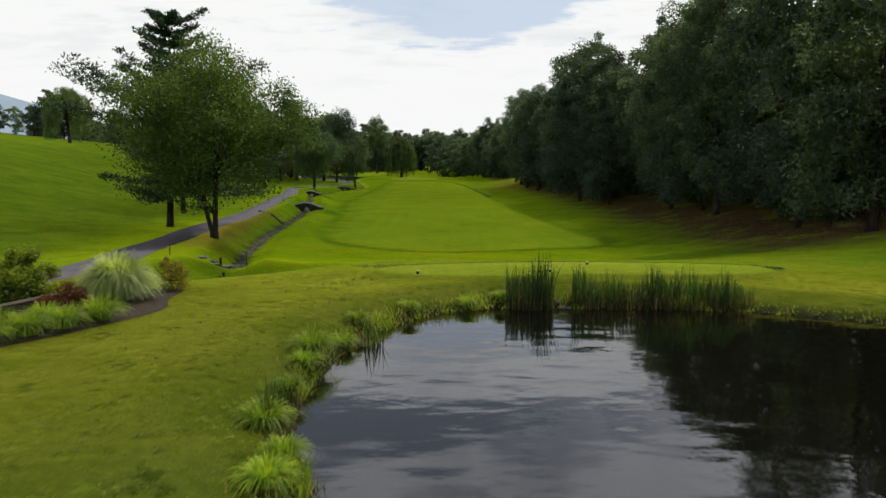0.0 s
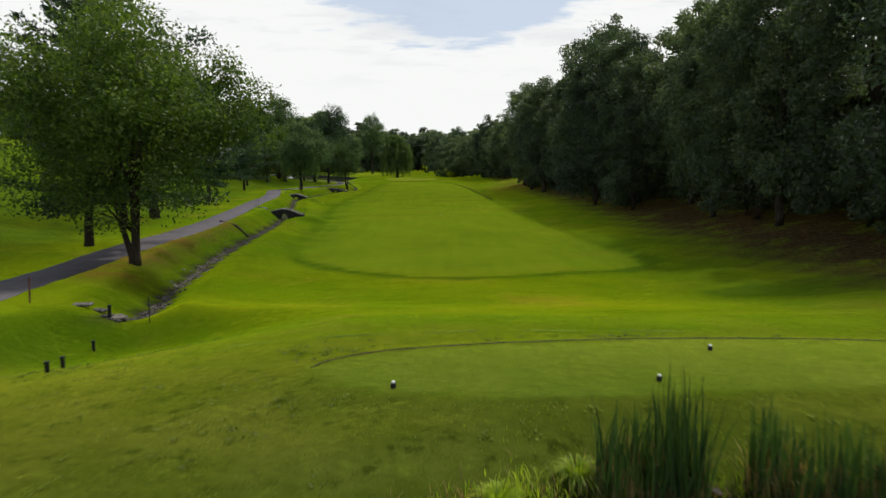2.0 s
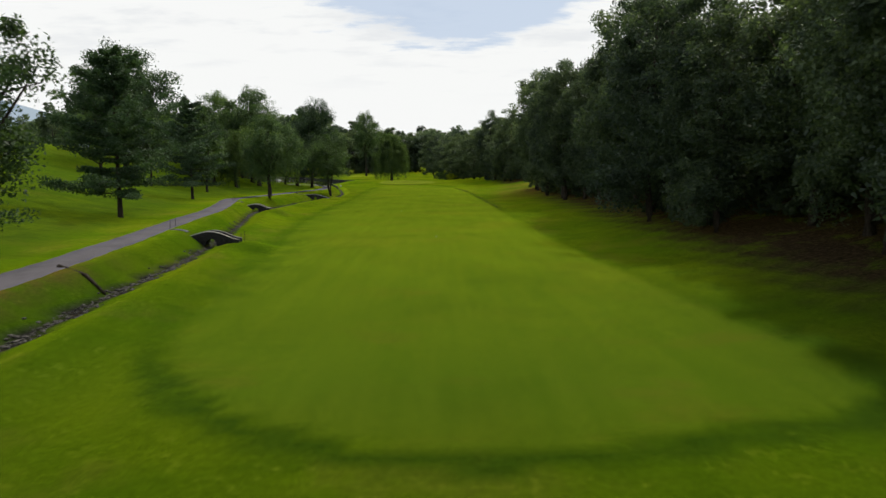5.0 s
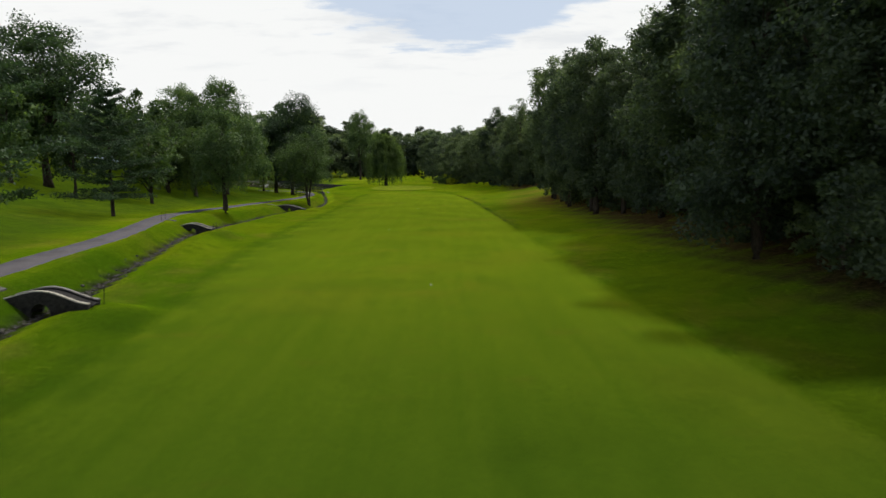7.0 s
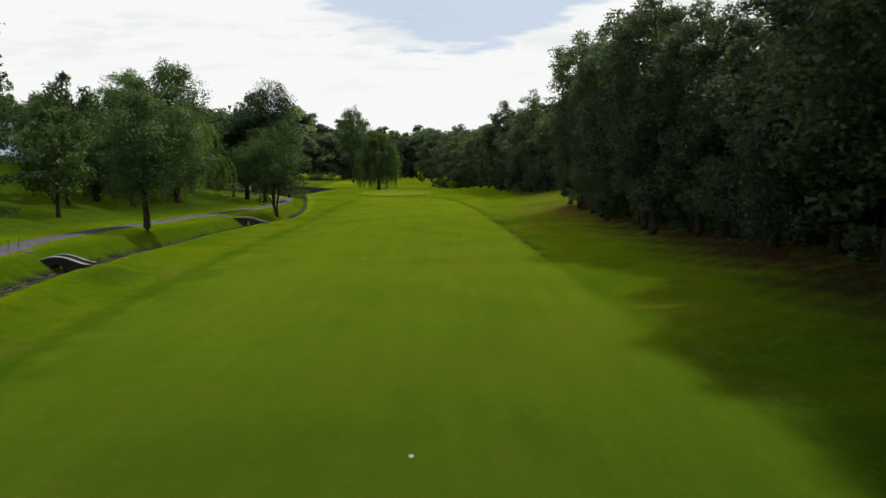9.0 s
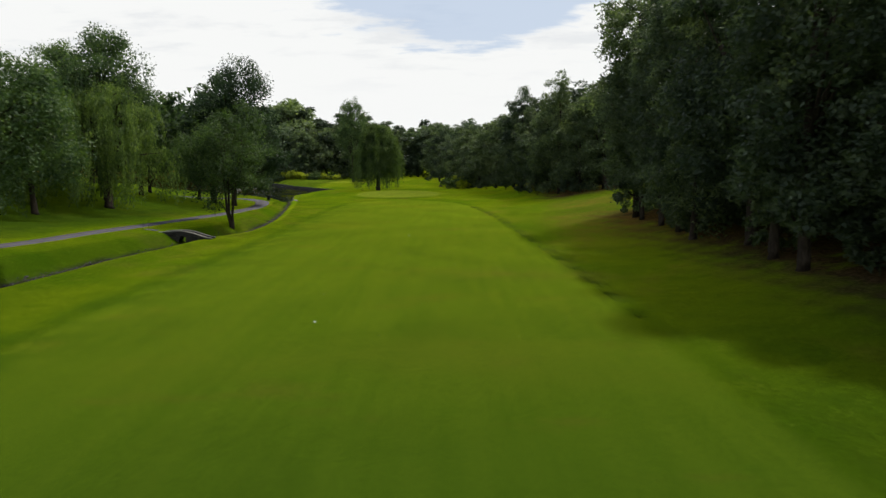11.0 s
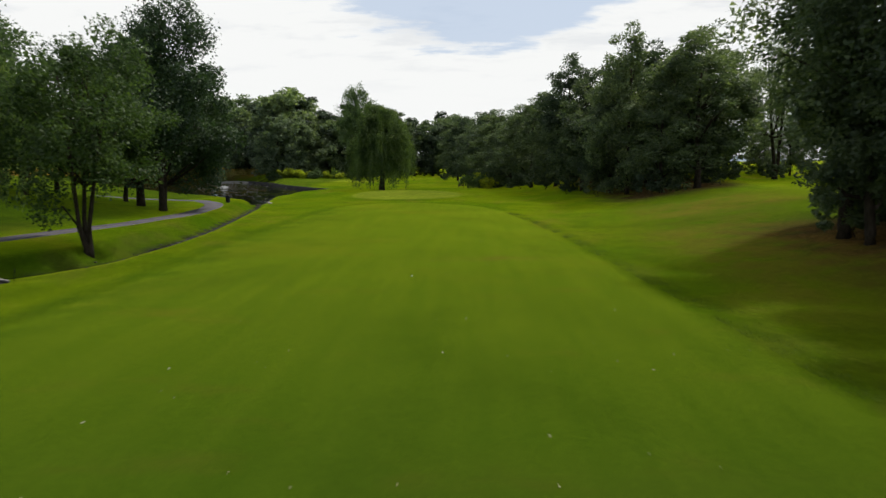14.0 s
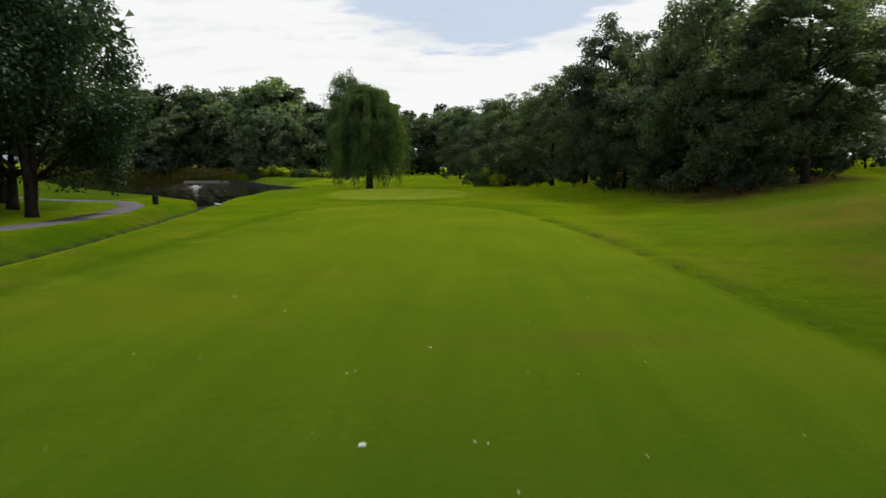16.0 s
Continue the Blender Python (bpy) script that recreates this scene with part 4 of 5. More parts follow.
mids = [plant(broad_tree(61 + k, 30.0, 6.8, (0.8, 1.6)[k], 140, 120, 0.42, FOREST, 1, "forest_tree", 0.9, 0.013, 1.05, True), x, y, 0, "tall dark tree of the wood beside the green", group="wood edge trees")
        for k, (x, y) in enumerate(((29.0, 329.0), (23.0, 362.0)))]

# ---- the second wood beside and behind the green ----
for x, y, s in ((33, 321, 0.86), (27.5, 337, 0.84), (38, 330, 0.95), (24.5, 352, 0.88), (21.5, 372, 0.95), (17, 388, 0.92), (12.5, 402, 0.85), (9.5, 420, 0.95),
                (7, 440, 0.9), (4, 458, 0.95), (0, 478, 0.95), (-4, 500, 1.0), (30, 346, 0.95), (27, 362, 0.95), (38.5, 319, 0.95), (46, 342, 0.9), (36, 342, 1.08), (43.5, 330, 1.08), (66, 326, 0.36), (76, 316, 0.36)):
    again(mids[int(rng.integers(0, 2))], x, y, rng.uniform(0, 360), 0.86 * s * rng.uniform(0.94, 1.06), rng.uniform(1.35, 1.6))
for x, y in ((36, 355), (33, 372), (28, 390), (24, 410), (20, 432), (16, 455), (12, 480), (8, 505), (46, 352), (74, 330), (80, 312)):
    again(inner[int(rng.integers(0, 2))], x, y, rng.uniform(0, 360), rng.uniform(0.75, 0.92) * (0.48 if x > 0.57 * (y - 226) else 1.0), rng.uniform(1.2, 1.5))
for x, y in ((42, 322), (48, 330), (55, 328), (62, 326), (70, 322), (50, 338), (60, 338), (72, 334), (40, 338), (46, 344), (30.5, 318), (24.5, 334), (21, 350), (18.5, 368), (13.5, 384), (9, 402), (6, 424)):
    again(scrub[int(rng.integers(0, 2))], x, y, rng.uniform(0, 360), rng.uniform(0.7, 1.3), 1.2)

plant(broad_tree(65, 26.0, 7.4, 5.0, 150, 130, 0.34, HAZYLEAF, 2, "tree", 0.8, 0.018, 1.1), 58.0, 334.0, 0, "tall light feathery tree at the end of the wood", group="wood edge trees")

for x, y, s in ((66, 345, 0.40), (71, 350, 0.42), (63, 353, 0.44), (60, 344, 0.34), (76, 344, 0.4)):
    again(mids[int(rng.integers(0, 2))], x, y, rng.uniform(0, 360), s, rng.uniform(1.3, 1.6), "low rounded tree beyond the end of the wood")

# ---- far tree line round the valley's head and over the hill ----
far_trees = [plant(broad_tree(91 + k, 27.0, 8.6, 0.4, 80, 72, 0.78, (FOREST, HAZYLEAF)[k], 1, "far_tree", 0.85, 0.014, 1.0, True), x, y, 0, "distant broadleaf tree in the far tree line", group="far tree line")
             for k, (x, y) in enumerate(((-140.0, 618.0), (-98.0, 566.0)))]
for row in range(3):
    for k in range(39):
        x = -235 + k * 8.6 + 4 * row + rng.uniform(-2.5, 2.5)
        if row == 2 and x > -80:
            continue
        y = 562 + 50 * float(step(95, 122, -x)) + 14 * row + 8 * math.sin(k * 0.7) + rng.uniform(-4, 4) + (22 if -34 < x < -4 else 0)
        again(far_trees[int(rng.integers(0, 2))], x, y, rng.uniform(0, 360), rng.uniform(0.86, 1.22) * (1.45 if x < -95 else (1.32 if x < -60 else 1.2)) * (0.9 if row == 0 else 1.0), rng.uniform(1.1, 1.45))
for k in range(26):
    x, y = -150 - 7 * k + rng.uniform(-4, 4), 330 + 9 * k + rng.uniform(-8, 8)
    again(far_trees[k % 2], x, y, rng.uniform(0, 360), rng.uniform(0.7, 0.95), rng.uniform(0.95, 1.3))
for k in range(20):
    x, y = -175 - 12 * k + rng.uniform(-4, 4), 300 + rng.uniform(-25, 25) - 3 * k
    again(far_trees[k % 2], x, y, rng.uniform(0, 360), rng.uniform(0.40, 0.60), rng.uniform(1.0, 1.3))
for k in range(16):
    again(far_trees[k % 2], -136 - 4.2 * k, 262 - 1.5 * k + rng.uniform(-8, 8), rng.uniform(0, 360), rng.uniform(0.5, 0.68) * (1.0 if k < 3 else 0.72), rng.uniform(1.0, 1.3))


# ---- stream bed: stones along the ditch ----
def stone_mesh(seed):
    r = np.random.default_rng(seed)
    bm = bmesh.new()
    bmesh.ops.create_icosphere(bm, subdivisions=1, radius=0.5)
    for v in bm.verts:
        v.co *= 1 + r.uniform(-0.22, 0.22)
        v.co.z *= 0.62
    me = bpy.data.meshes.new("stone")
    bm.to_mesh(me)
    bm.free()
    me.materials.append(STONE)
    return me


STONES = [stone_mesh(k) for k in range(7)]


def stream_bed():
    r = np.random.default_rng(17)
    n = 3800
    y = 49 + 292 * r.uniform(0, 1, n) ** 1.15
    x = curve(DITCH, y) + r.normal(0, 0.26, n)
    z = ground(x, y)
    size = r.uniform(0.12, 0.30, n) * r.uniform(0.7, 1.3, n)
    bed = root("stream_bed", -17, 52, at(-17, 52), 0, "rocky stream bed running down a narrow ditch", "stream", kind="structure")
    inv = bed.matrix_world.inverted()
    order = np.argsort(np.abs(y - 74) - 24 * (y > 60) * (y < 96))
    for k, i in enumerate(order[:290]):
        ob = new("stone", STONES[k % 7])
        ob.parent = bed
        ob.matrix_local = inv @ Matrix.LocRotScale((x[i], y[i], z[i] + size[i] * 0.12), Euler((r.uniform(-0.4, 0.4), r.uniform(-0.4, 0.4), r.uniform(0, 6))), Vector((size[i], size[i] * r.uniform(0.7, 1.4), size[i])))
    base = np.array([v.co[:] for v in STONES[0].vertices])
    tri = np.array([p.vertices[:] for p in STONES[0].polygons])
    rest = order[290:]
    verts = np.concatenate([base * size[i] * r.uniform(0.75, 1.3, 3) + (x[i], y[i], z[i] + size[i] * 0.1) for i in rest])
    tris = np.concatenate([tri + len(base) * k for k in range(len(rest))])
    verts = verts - np.array(bed.matrix_world.translation)
    tagged(triangles("gravel", verts, tris, STONE, bed), kind="stuff")
    # the outlet: flat slabs and a pale stone at the head of the ditch
    for dx, dy, sx, sy, turn in ((-1.3, -0.6, 0.9, 0.5, 10), (-0.6, -0.3, 0.7, 0.45, -20), (-0.2, 0.5, 0.7, 0.5, 35), (0.4, -0.8, 1.0, 0.6, 15)):
        px, py = -16.4 + dx, 50.2 + dy
        slab = boxed((sx, sy, 0.14), (px, py, at(px, py) + 0.10), turn, 0.04)
        bmesh.ops.translate(slab, verts=slab.verts, vec=-Vector(bed.matrix_world.translation))
        part("slab", slab, STONE, bed)


stream_bed()


# ---- arched stone footbridges over the stream ----
def footbridge(x, y, z0, turn, tilt, length, rise, width=1.9, label="dark stone arched footbridge with pale coping over the stream"):
    b = root("footbridge", x, y, z0, turn, label, "bridge", "stream footbridges")
    b.rotation_euler.y = radians(tilt)
    n = 22
    us = np.linspace(-1, 1, n + 1)
    line = rise * (0.5 + 0.5 * np.cos(np.pi * us)) ** 0.9
    xs = us * length / 2
    hole = 0.62
    sides = {}
    for s in (-1, 1):
        verts, faces = [], []
        low = np.array([-0.75 - 1.1 * max(0.0, 1 - abs(u) * 1.25) for u in us])
        under = np.where(np.abs(xs) < hole, -0.55 + np.sqrt(np.clip(hole ** 2 - xs ** 2, 0, None)) * 1.05, low)
        for k in range(n + 1):
            for yy in (s * width / 2, s * (width / 2 - 0.28)):
                verts += [(xs[k], yy, under[k]), (xs[k], yy, line[k] + 0.16)]
        for k in range(n):
            a = k * 4
            c = a + 4
            faces += [(a, c, c + 1, a + 1), (a + 2, a + 3, c + 3, c + 2), (a + 1, c + 1, c + 3, a + 3), (a, a + 2, c + 2, c)]
        faces += [(0, 1, 3, 2), (n * 4, n * 4 + 2, n * 4 + 3, n * 4 + 1)]
        sides[s] = link("side_wall", verts, faces, BRIDGESTONE, b)
        cap = link("coping", *ribbon(xs, line + 0.16, s * (width / 2 - 0.14), 0.22, 0.08), COPING, b, "pale stone coping")
        cap.location.z = 0.003
    link("deck", *ribbon(xs, line - 0.06, 0.0, width - 0.56, 0.10), BRIDGESTONE, b)
    link("barrel", *barrel(hole, width - 0.57), BRIDGESTONE, b)
    outer = -length / 2 + 0.15 - np.linspace(0, 1.75, 5)
    ca, sa = math.cos(radians(turn)), math.sin(radians(turn))
    shore = np.array([max(at(x + u * ca, y + u * sa) - z0 + u * math.sin(radians(tilt)), -0.02) for u in outer])
    for sx in (-1, 1):
        for s in (-1, 1):
            part("post", boxed((0.045, 0.045, 1.4), (length * 0.54 if sx > 0 else -length * 0.5 - 1.5, s * width * 0.5, 0.35 if sx > 0 else shore[-1] + 0.5), 0, 0.012), BLACKMETAL, b)
    link("landing", *ribbon(outer, shore - 0.19, 0.0, width - 0.8, 0.22), LANDING, b, "grey stone landing slab")
    # courses of stones standing proud on the two faces
    r = np.random.default_rng(int(y))
    for s in (-1, 1):
        for row in range(5):
            for k in range(18):
                px = -length * 0.42 + (k + 0.5 * (row % 2)) * length * 0.84 / 18
                pz = -0.62 + row * 0.30
                top = rise * (0.5 + 0.5 * math.cos(2 * math.pi * px / length)) ** 0.9 + 0.02
                if pz + 0.14 > top or (abs(px) < hole + 0.28 and pz < 0.45) or pz < -0.35 - 1.1 * max(0.0, 1 - abs(2 * px / length) * 1.25) + 0.1:
                    continue
                ob = new("block", BLOCK)
                ob.parent = sides[s]
                ob.matrix_local = Matrix.LocRotScale((px, s * width / 2, pz), Euler((0, 0, r.uniform(-0.03, 0.03))), Vector((length * 0.84 / 18 * r.uniform(0.8, 0.95), r.uniform(0.05, 0.11), 0.27 * r.uniform(0.85, 0.98))))
    return b


def ribbon(xs, zs, y, w, h):
    verts, faces = [], []
    for x, z in zip(xs, zs):
        verts += [(x, y - w / 2, z), (x, y + w / 2, z), (x, y + w / 2, z + h), (x, y - w / 2, z + h)]
    for k in range(len(xs) - 1):
        for c in range(4):
            a, d = k * 4 + c, k * 4 + (c + 1) % 4
            faces.append((a, d, d + 4, a + 4))
    faces += [(3, 2, 1, 0), tuple(len(verts) - 4 + c for c in range(4))]
    return verts, faces


def barrel(r, w):
    verts, faces = [], []
    for k in range(11):
        a = math.pi * k / 10
        for rr in (r, r + 0.12):
            for s in (-0.5, 0.5):
                verts.append((rr * math.cos(a), s * w, -0.55 + rr * math.sin(a) * 1.05))
    for k in range(10):
        a = k * 4
        faces += [(a, a + 1, a + 5, a + 4), (a + 2, a + 6, a + 7, a + 3)]
    return verts, faces


bb = bmesh.new()
bmesh.ops.create_cube(bb, size=1.0)
bmesh.ops.bevel(bb, geom=bb.edges[:], offset=0.08, segments=1, affect="EDGES")
BLOCK = bpy.data.meshes.new("block")
bb.to_mesh(BLOCK)
bb.free()
BLOCK.materials.append(BRIDGESTONE)
footbridge(-25.4, 127.5, -2.55, 4, 4, 6.0, 0.70)
footbridge(-34.6, 180.2, -2.46, 6, 4, 5.4, 0.60)
footbridge(-34.8, 243.3, -3.42, 2, 7, 7.6, 0.52)

# ---- stakes and markers ----
def stake(x, y, h, w, mat, name, label, tilt=0.0):
    b = root(name, x, y, at(x, y), 0, label, "stake")
    bm = boxed((w, w, h), (0, 0, h / 2 - 0.05), 20, w * 0.2)
    part("shaft", bm, mat, b)
    part("cap", boxed((w * 1.3, w * 1.3, 0.05), (0, 0, h - 0.04), 20, 0.01), mat, b)
    b.rotation_euler.y = tilt
    return b


stake(-14.9, 45.0, 0.5, 0.12, BLACKMETAL, "post", "short black post standing in the grass")
stake(-12.5, 38.4, 0.42, 0.12, BLACKMETAL, "post", "short black post standing in the grass")
stake(-11.9, 36.5, 0.36, 0.12, BLACKMETAL, "post", "short black post standing in the grass")
stake(-16.2, 49.2, 0.7, 0.15, BLACKMETAL, "post", "short black post beside the stone outlet")
stake(-14.4, 49.5, 1.3, 0.05, BLACKMETAL, "thin_stake", "thin dark stake beside the ditch")
stake(-19.6, 48.5, 1.25, 0.07, RUST, "thin_stake", "thin rusty red stake beside the path", 0.05)


def tee_marker(x, y, turn):
    b = root("tee_marker", x, y, at(x, y), turn, "small dark tee marker block with a white top", "tee marker", "tee markers")
    part("base", boxed((0.11, 0.11, 0.13), (0, 0, 0.055), 0, 0.012), BLACKMETAL, b)
    part("top", boxed((0.085, 0.085, 0.05), (0, 0, 0.145), 0, 0.015), WHITEPAINT, b, "white painted top")


for x, y in ((-1.2, 32.1), (7.55, 35.4), (5.15, 32.4)):
    tee_marker(x, y, 11 * x)


def tee_lip():
    """The cut turf edge round the far side of the tee."""
    ring = [p for p in np.concatenate([TEE[-4:], TEE]) if p[1] > 33.6]
    ring = sorted(ring, key=lambda p: p[0])
    r = np.random.default_rng(41)
    pts, feet = [], []
    for a, b in zip(ring, ring[1:]):
        n = max(2, int(np.hypot(*(b - a)) / 0.12))
        for k in range(n):
            q = a + (b - a) * k / n
            pts.append(q)
            for _ in range(3):
                feet.append((*(q + r.normal(0, 0.05, 2)), 0))
    pts, feet = np.array(pts), np.array(feet)
    ok = r.uniform(0, 1, len(feet)) < 0.6 + 0.4 * np.sin(feet[:, 0] * 2.1) * np.sin(feet[:, 0] * 0.7)
    feet = feet[ok]
    feet[:, 2] = ground(feet[:, 0], feet[:, 1]) - 0.01
    blade_thing("tee_fringe", feet, r.uniform(0.04, 0.11, len(feet)), r.uniform(0.015, 0.03, len(feet)), np.abs(r.normal(0.5, 0.3, len(feet))), REED, "dark fringe of longer grass along the tee's far edge", "grass", 42, "stuff", 2)
    # the turf lip's shadow line, laid on as a thin dark strip
    w = 0.03 + 0.012 * np.sin(pts[:, 0] * 5)
    verts, faces = [], []
    for q, h in zip(pts, w):
        for off, up in ((-h, 0.015), (h, 0.03)):
            verts.append((q[0], q[1] + off, at(q[0], q[1] + off) + up))
    for k in range(len(pts) - 1):
        faces.append((2 * k, 2 * k + 2, 2 * k + 3, 2 * k + 1))
    tagged(link("trim_tee_lip_shade", verts, faces, MULCH), "thin dark strip painted as the shadow line of the tee's turf lip", "turf edge", kind="structure")


def clippings():
    r = np.random.default_rng(43)
    n = 2600
    x = r.uniform(-6.8, 8.8, n)
    y = 37.6 + np.minimum(x + 6.6, 7.4) * 0.2 + r.normal(0, 0.08, n)
    ok = r.uniform(0, 1, n) < 0.45 + 0.55 * np.sin(x * 1.9 + 1)
    x, y = x[ok], y[ok]
    n = len(x)
    c = np.stack([x, y, ground(x, y) + 0.025], 1)
    v, f = leaves(r, c, r.normal(size=(n, 3)) * (1, 1, 0.15), np.array([[0, 0, 1.0]] * n) + r.normal(0, 0.25, (n, 3)), r.uniform(0.04, 0.09, n), r.uniform(0.02, 0.04, n))
    tagged(triangles("grass_clippings", v, f, BLADE), "pale row of grass clippings left on the lawn", "clippings", kind="stuff")

# fallen log lying from the lawn to the ditch
lx, ly = -24.3, 97.5
log = root("fallen_branch", lx, ly, at(lx, ly), 0, "dark fallen branch lying across the ditch bank", "log")
link("wood", *tubes([[((-2.2, 0.6, at(lx - 2.2, ly + 0.6) - at(lx, ly) + 0.1), 0.16), ((0, 0, 0.14), 0.15), ((1.5, -0.5, at(lx + 1.5, ly - 0.5) - at(lx, ly) + 0.12), 0.09)]], 8), BARK, log, smooth=True)


# ---- reeds and bank growth round the pond ----
def blade_thing(name, feet, h, w, lean, mat, label, category, seed, kind="", segs=3):
    r = np.random.default_rng(seed)
    o = feet.mean(0)
    v, f = blades(r, feet - o, h, w, lean, segs)
    ob = triangles(name, v, f, mat)
    ob.location = o
    return tagged(ob, label, category, kind=kind)


tee_lip()
clippings()


def cattails(x, y, rx, ry, n, tall, seed):
    r = np.random.default_rng(seed)
    a, s = r.uniform(0, 2 * np.pi, n), np.sqrt(r.uniform(0, 1, n))
    px, py = x + rx * s * np.cos(a), y + ry * s * np.sin(a)
    pz = np.maximum(ground(px, py), WATER_Z - 0.25)
    clump = root("cattail_clump", x, y, max(at(x, y), WATER_Z - 0.1), 0, "tall green cattails standing at the pond edge", "reeds", "cattails along the bank")
    o = np.array(clump.matrix_world.translation)
    h = 0.86 * tall * r.uniform(0.22, 1.12, n) ** 0.85 * (1 + 0.24 * np.sin(3.1 * px + seed))
    v, f = blades(r, np.stack([px, py, pz], 1) - o, h, r.uniform(0.030, 0.060, n), np.abs(r.normal(0.10, 0.13, n)), 4)
    tagged(triangles("foliage", v, f, REED, clump), kind="stuff")
    m = n
    v, f = blades(r, np.stack([px, py, pz], 1)[:m] - o + r.normal(0, 0.06, (m, 3)) * (1, 1, 0), tall * r.uniform(0.2, 0.5, m), r.uniform(0.015, 0.035, m), np.abs(r.normal(0.3, 0.3, m)), 3)
    tagged(triangles("dead_growth", v, f, DRYREED, clump, "pale dead stalks at the foot"), kind="stuff")


cattails(3.6, 27.9, 1.0, 0.65, 480, 2.1, 1)
for k, (x, n, tall) in enumerate(((6.0, 190, 1.8), (7.1, 150, 1.6), (8.2, 140, 1.65), (9.2, 210, 1.9), (10.2, 160, 1.7), (11.2, 210, 1.85), (12.2, 110, 1.5))):
    cattails(x, 28.05 - 0.07 * (x - 6), 0.66, 0.5, int(1.05 * n), tall * (0.9 + 0.12 * math.sin(5 * k)), 10 + k)
cattails(-2.3, 21.9, 0.32, 0.32, 40, 1.7, 30)
cattails(-3.75, 14.6, 0.28, 0.28, 30, 1.3, 31)


def bank_growth():
    r = np.random.default_rng(5)
    n = 46000
    edge = np.roll(POND, -1, 0) - POND
    i = r.choice(len(POND), n, p=np.hypot(*edge.T) / np.hypot(*edge.T).sum())
    p = POND[i] + edge[i] * r.uniform(0, 1, n)[:, None]
    nrm = np.stack([edge[i, 1], -edge[i, 0]], 1)
    nrm /= np.maximum(np.linalg.norm(nrm, axis=1), 1e-6)[:, None]
    flip = inside(POND, *(p + nrm * 0.3).T) > 0
    nrm[flip] *= -1
    # tufts of their own size, thick in some stretches and thin in others
    seeds = POND[r.integers(0, len(POND), 90)] + r.normal(0, 0.6, (90, 2))
    strength = r.uniform(0.1, 1.0, 90) ** 1.4
    clump = np.zeros(n)
    for q, w in zip(seeds, strength):
        clump = np.maximum(clump, w * np.exp(-((p - q) ** 2).sum(1) / 0.5))
    off = np.abs(r.normal(0, 0.42, n)) - 0.14
    q = p + nrm * off[:, None]
    keep = (q[:, 1] > 4) & ((q[:, 0] < 12.6) | (r.uniform(0, 1, n) < 0.35)) & (r.uniform(0, 1, n) < 0.20 + 0.80 * clump)
    q, off, clump = q[keep], off[keep], clump[keep]
    feet = np.stack([q[:, 0], q[:, 1], ground(q[:, 0], q[:, 1])], 1)
    h = (0.08 + 0.72 * clump * r.uniform(0.3, 1, len(q))) * np.clip(1.25 - off * 0.5, 0.35, 1.2) * np.where(q[:, 0] > 12.6, 0.5, 1.0)
    blade_thing("bank_grass", feet, h, r.uniform(0.018, 0.042, len(q)), np.abs(r.normal(0.5, 0.3, len(q))), BLADE, "long yellow-green grass growing along the pond bank", "grass", 6, "stuff")
    # dead growth and dark weeds at the water's edge
    m = 2200
    j = r.integers(0, len(q), m)
    f2 = feet[j] + r.normal(0, 0.12, (m, 3)) * (1, 1, 0)
    f2[:, 2] = ground(f2[:, 0], f2[:, 1])
    blade_thing("dry_grass", f2, r.uniform(0.15, 0.45, m), r.uniform(0.012, 0.025, m), np.abs(r.normal(0.6, 0.3, m)), DRYREED, "dead straw-coloured grass at the water's edge", "grass", 8, "stuff")


bank_growth()


def lawn_tufts():
    """Short uneven grass and weeds of the lawn round the pond and the ditch."""
    r = np.random.default_rng(12)
    n = 70000
    x, y = r.uniform(-19, 18, n), 7 + 38 * r.uniform(0, 1, n) ** 1.2
    patch = np.sin(x * 0.9 + 2 * np.sin(y * 0.37)) * np.sin(y * 0.71 + 1.4 * np.sin(x * 0.5)) + 0.5 * np.sin(x * 3.1 + y * 2.3)
    ok = (inside(POND, x, y) < -0.3) & (inside(TEE, x, y) < -0.2) & (r.uniform(-1.2, 1.2, n) < patch) & (np.abs(x - curve(PATH, y)) > 1.7)
    x, y = x[ok], y[ok]
    feet = np.stack([x, y, ground(x, y) - 0.01], 1)
    blade_thing("lawn_grass", feet, r.uniform(0.03, 0.085, len(x)), r.uniform(0.012, 0.03, len(x)), np.abs(r.normal(0.6, 0.35, len(x))), MEADOW, "short uneven lawn grass with weeds", "grass", 13, "stuff", 2)


lawn_tufts()


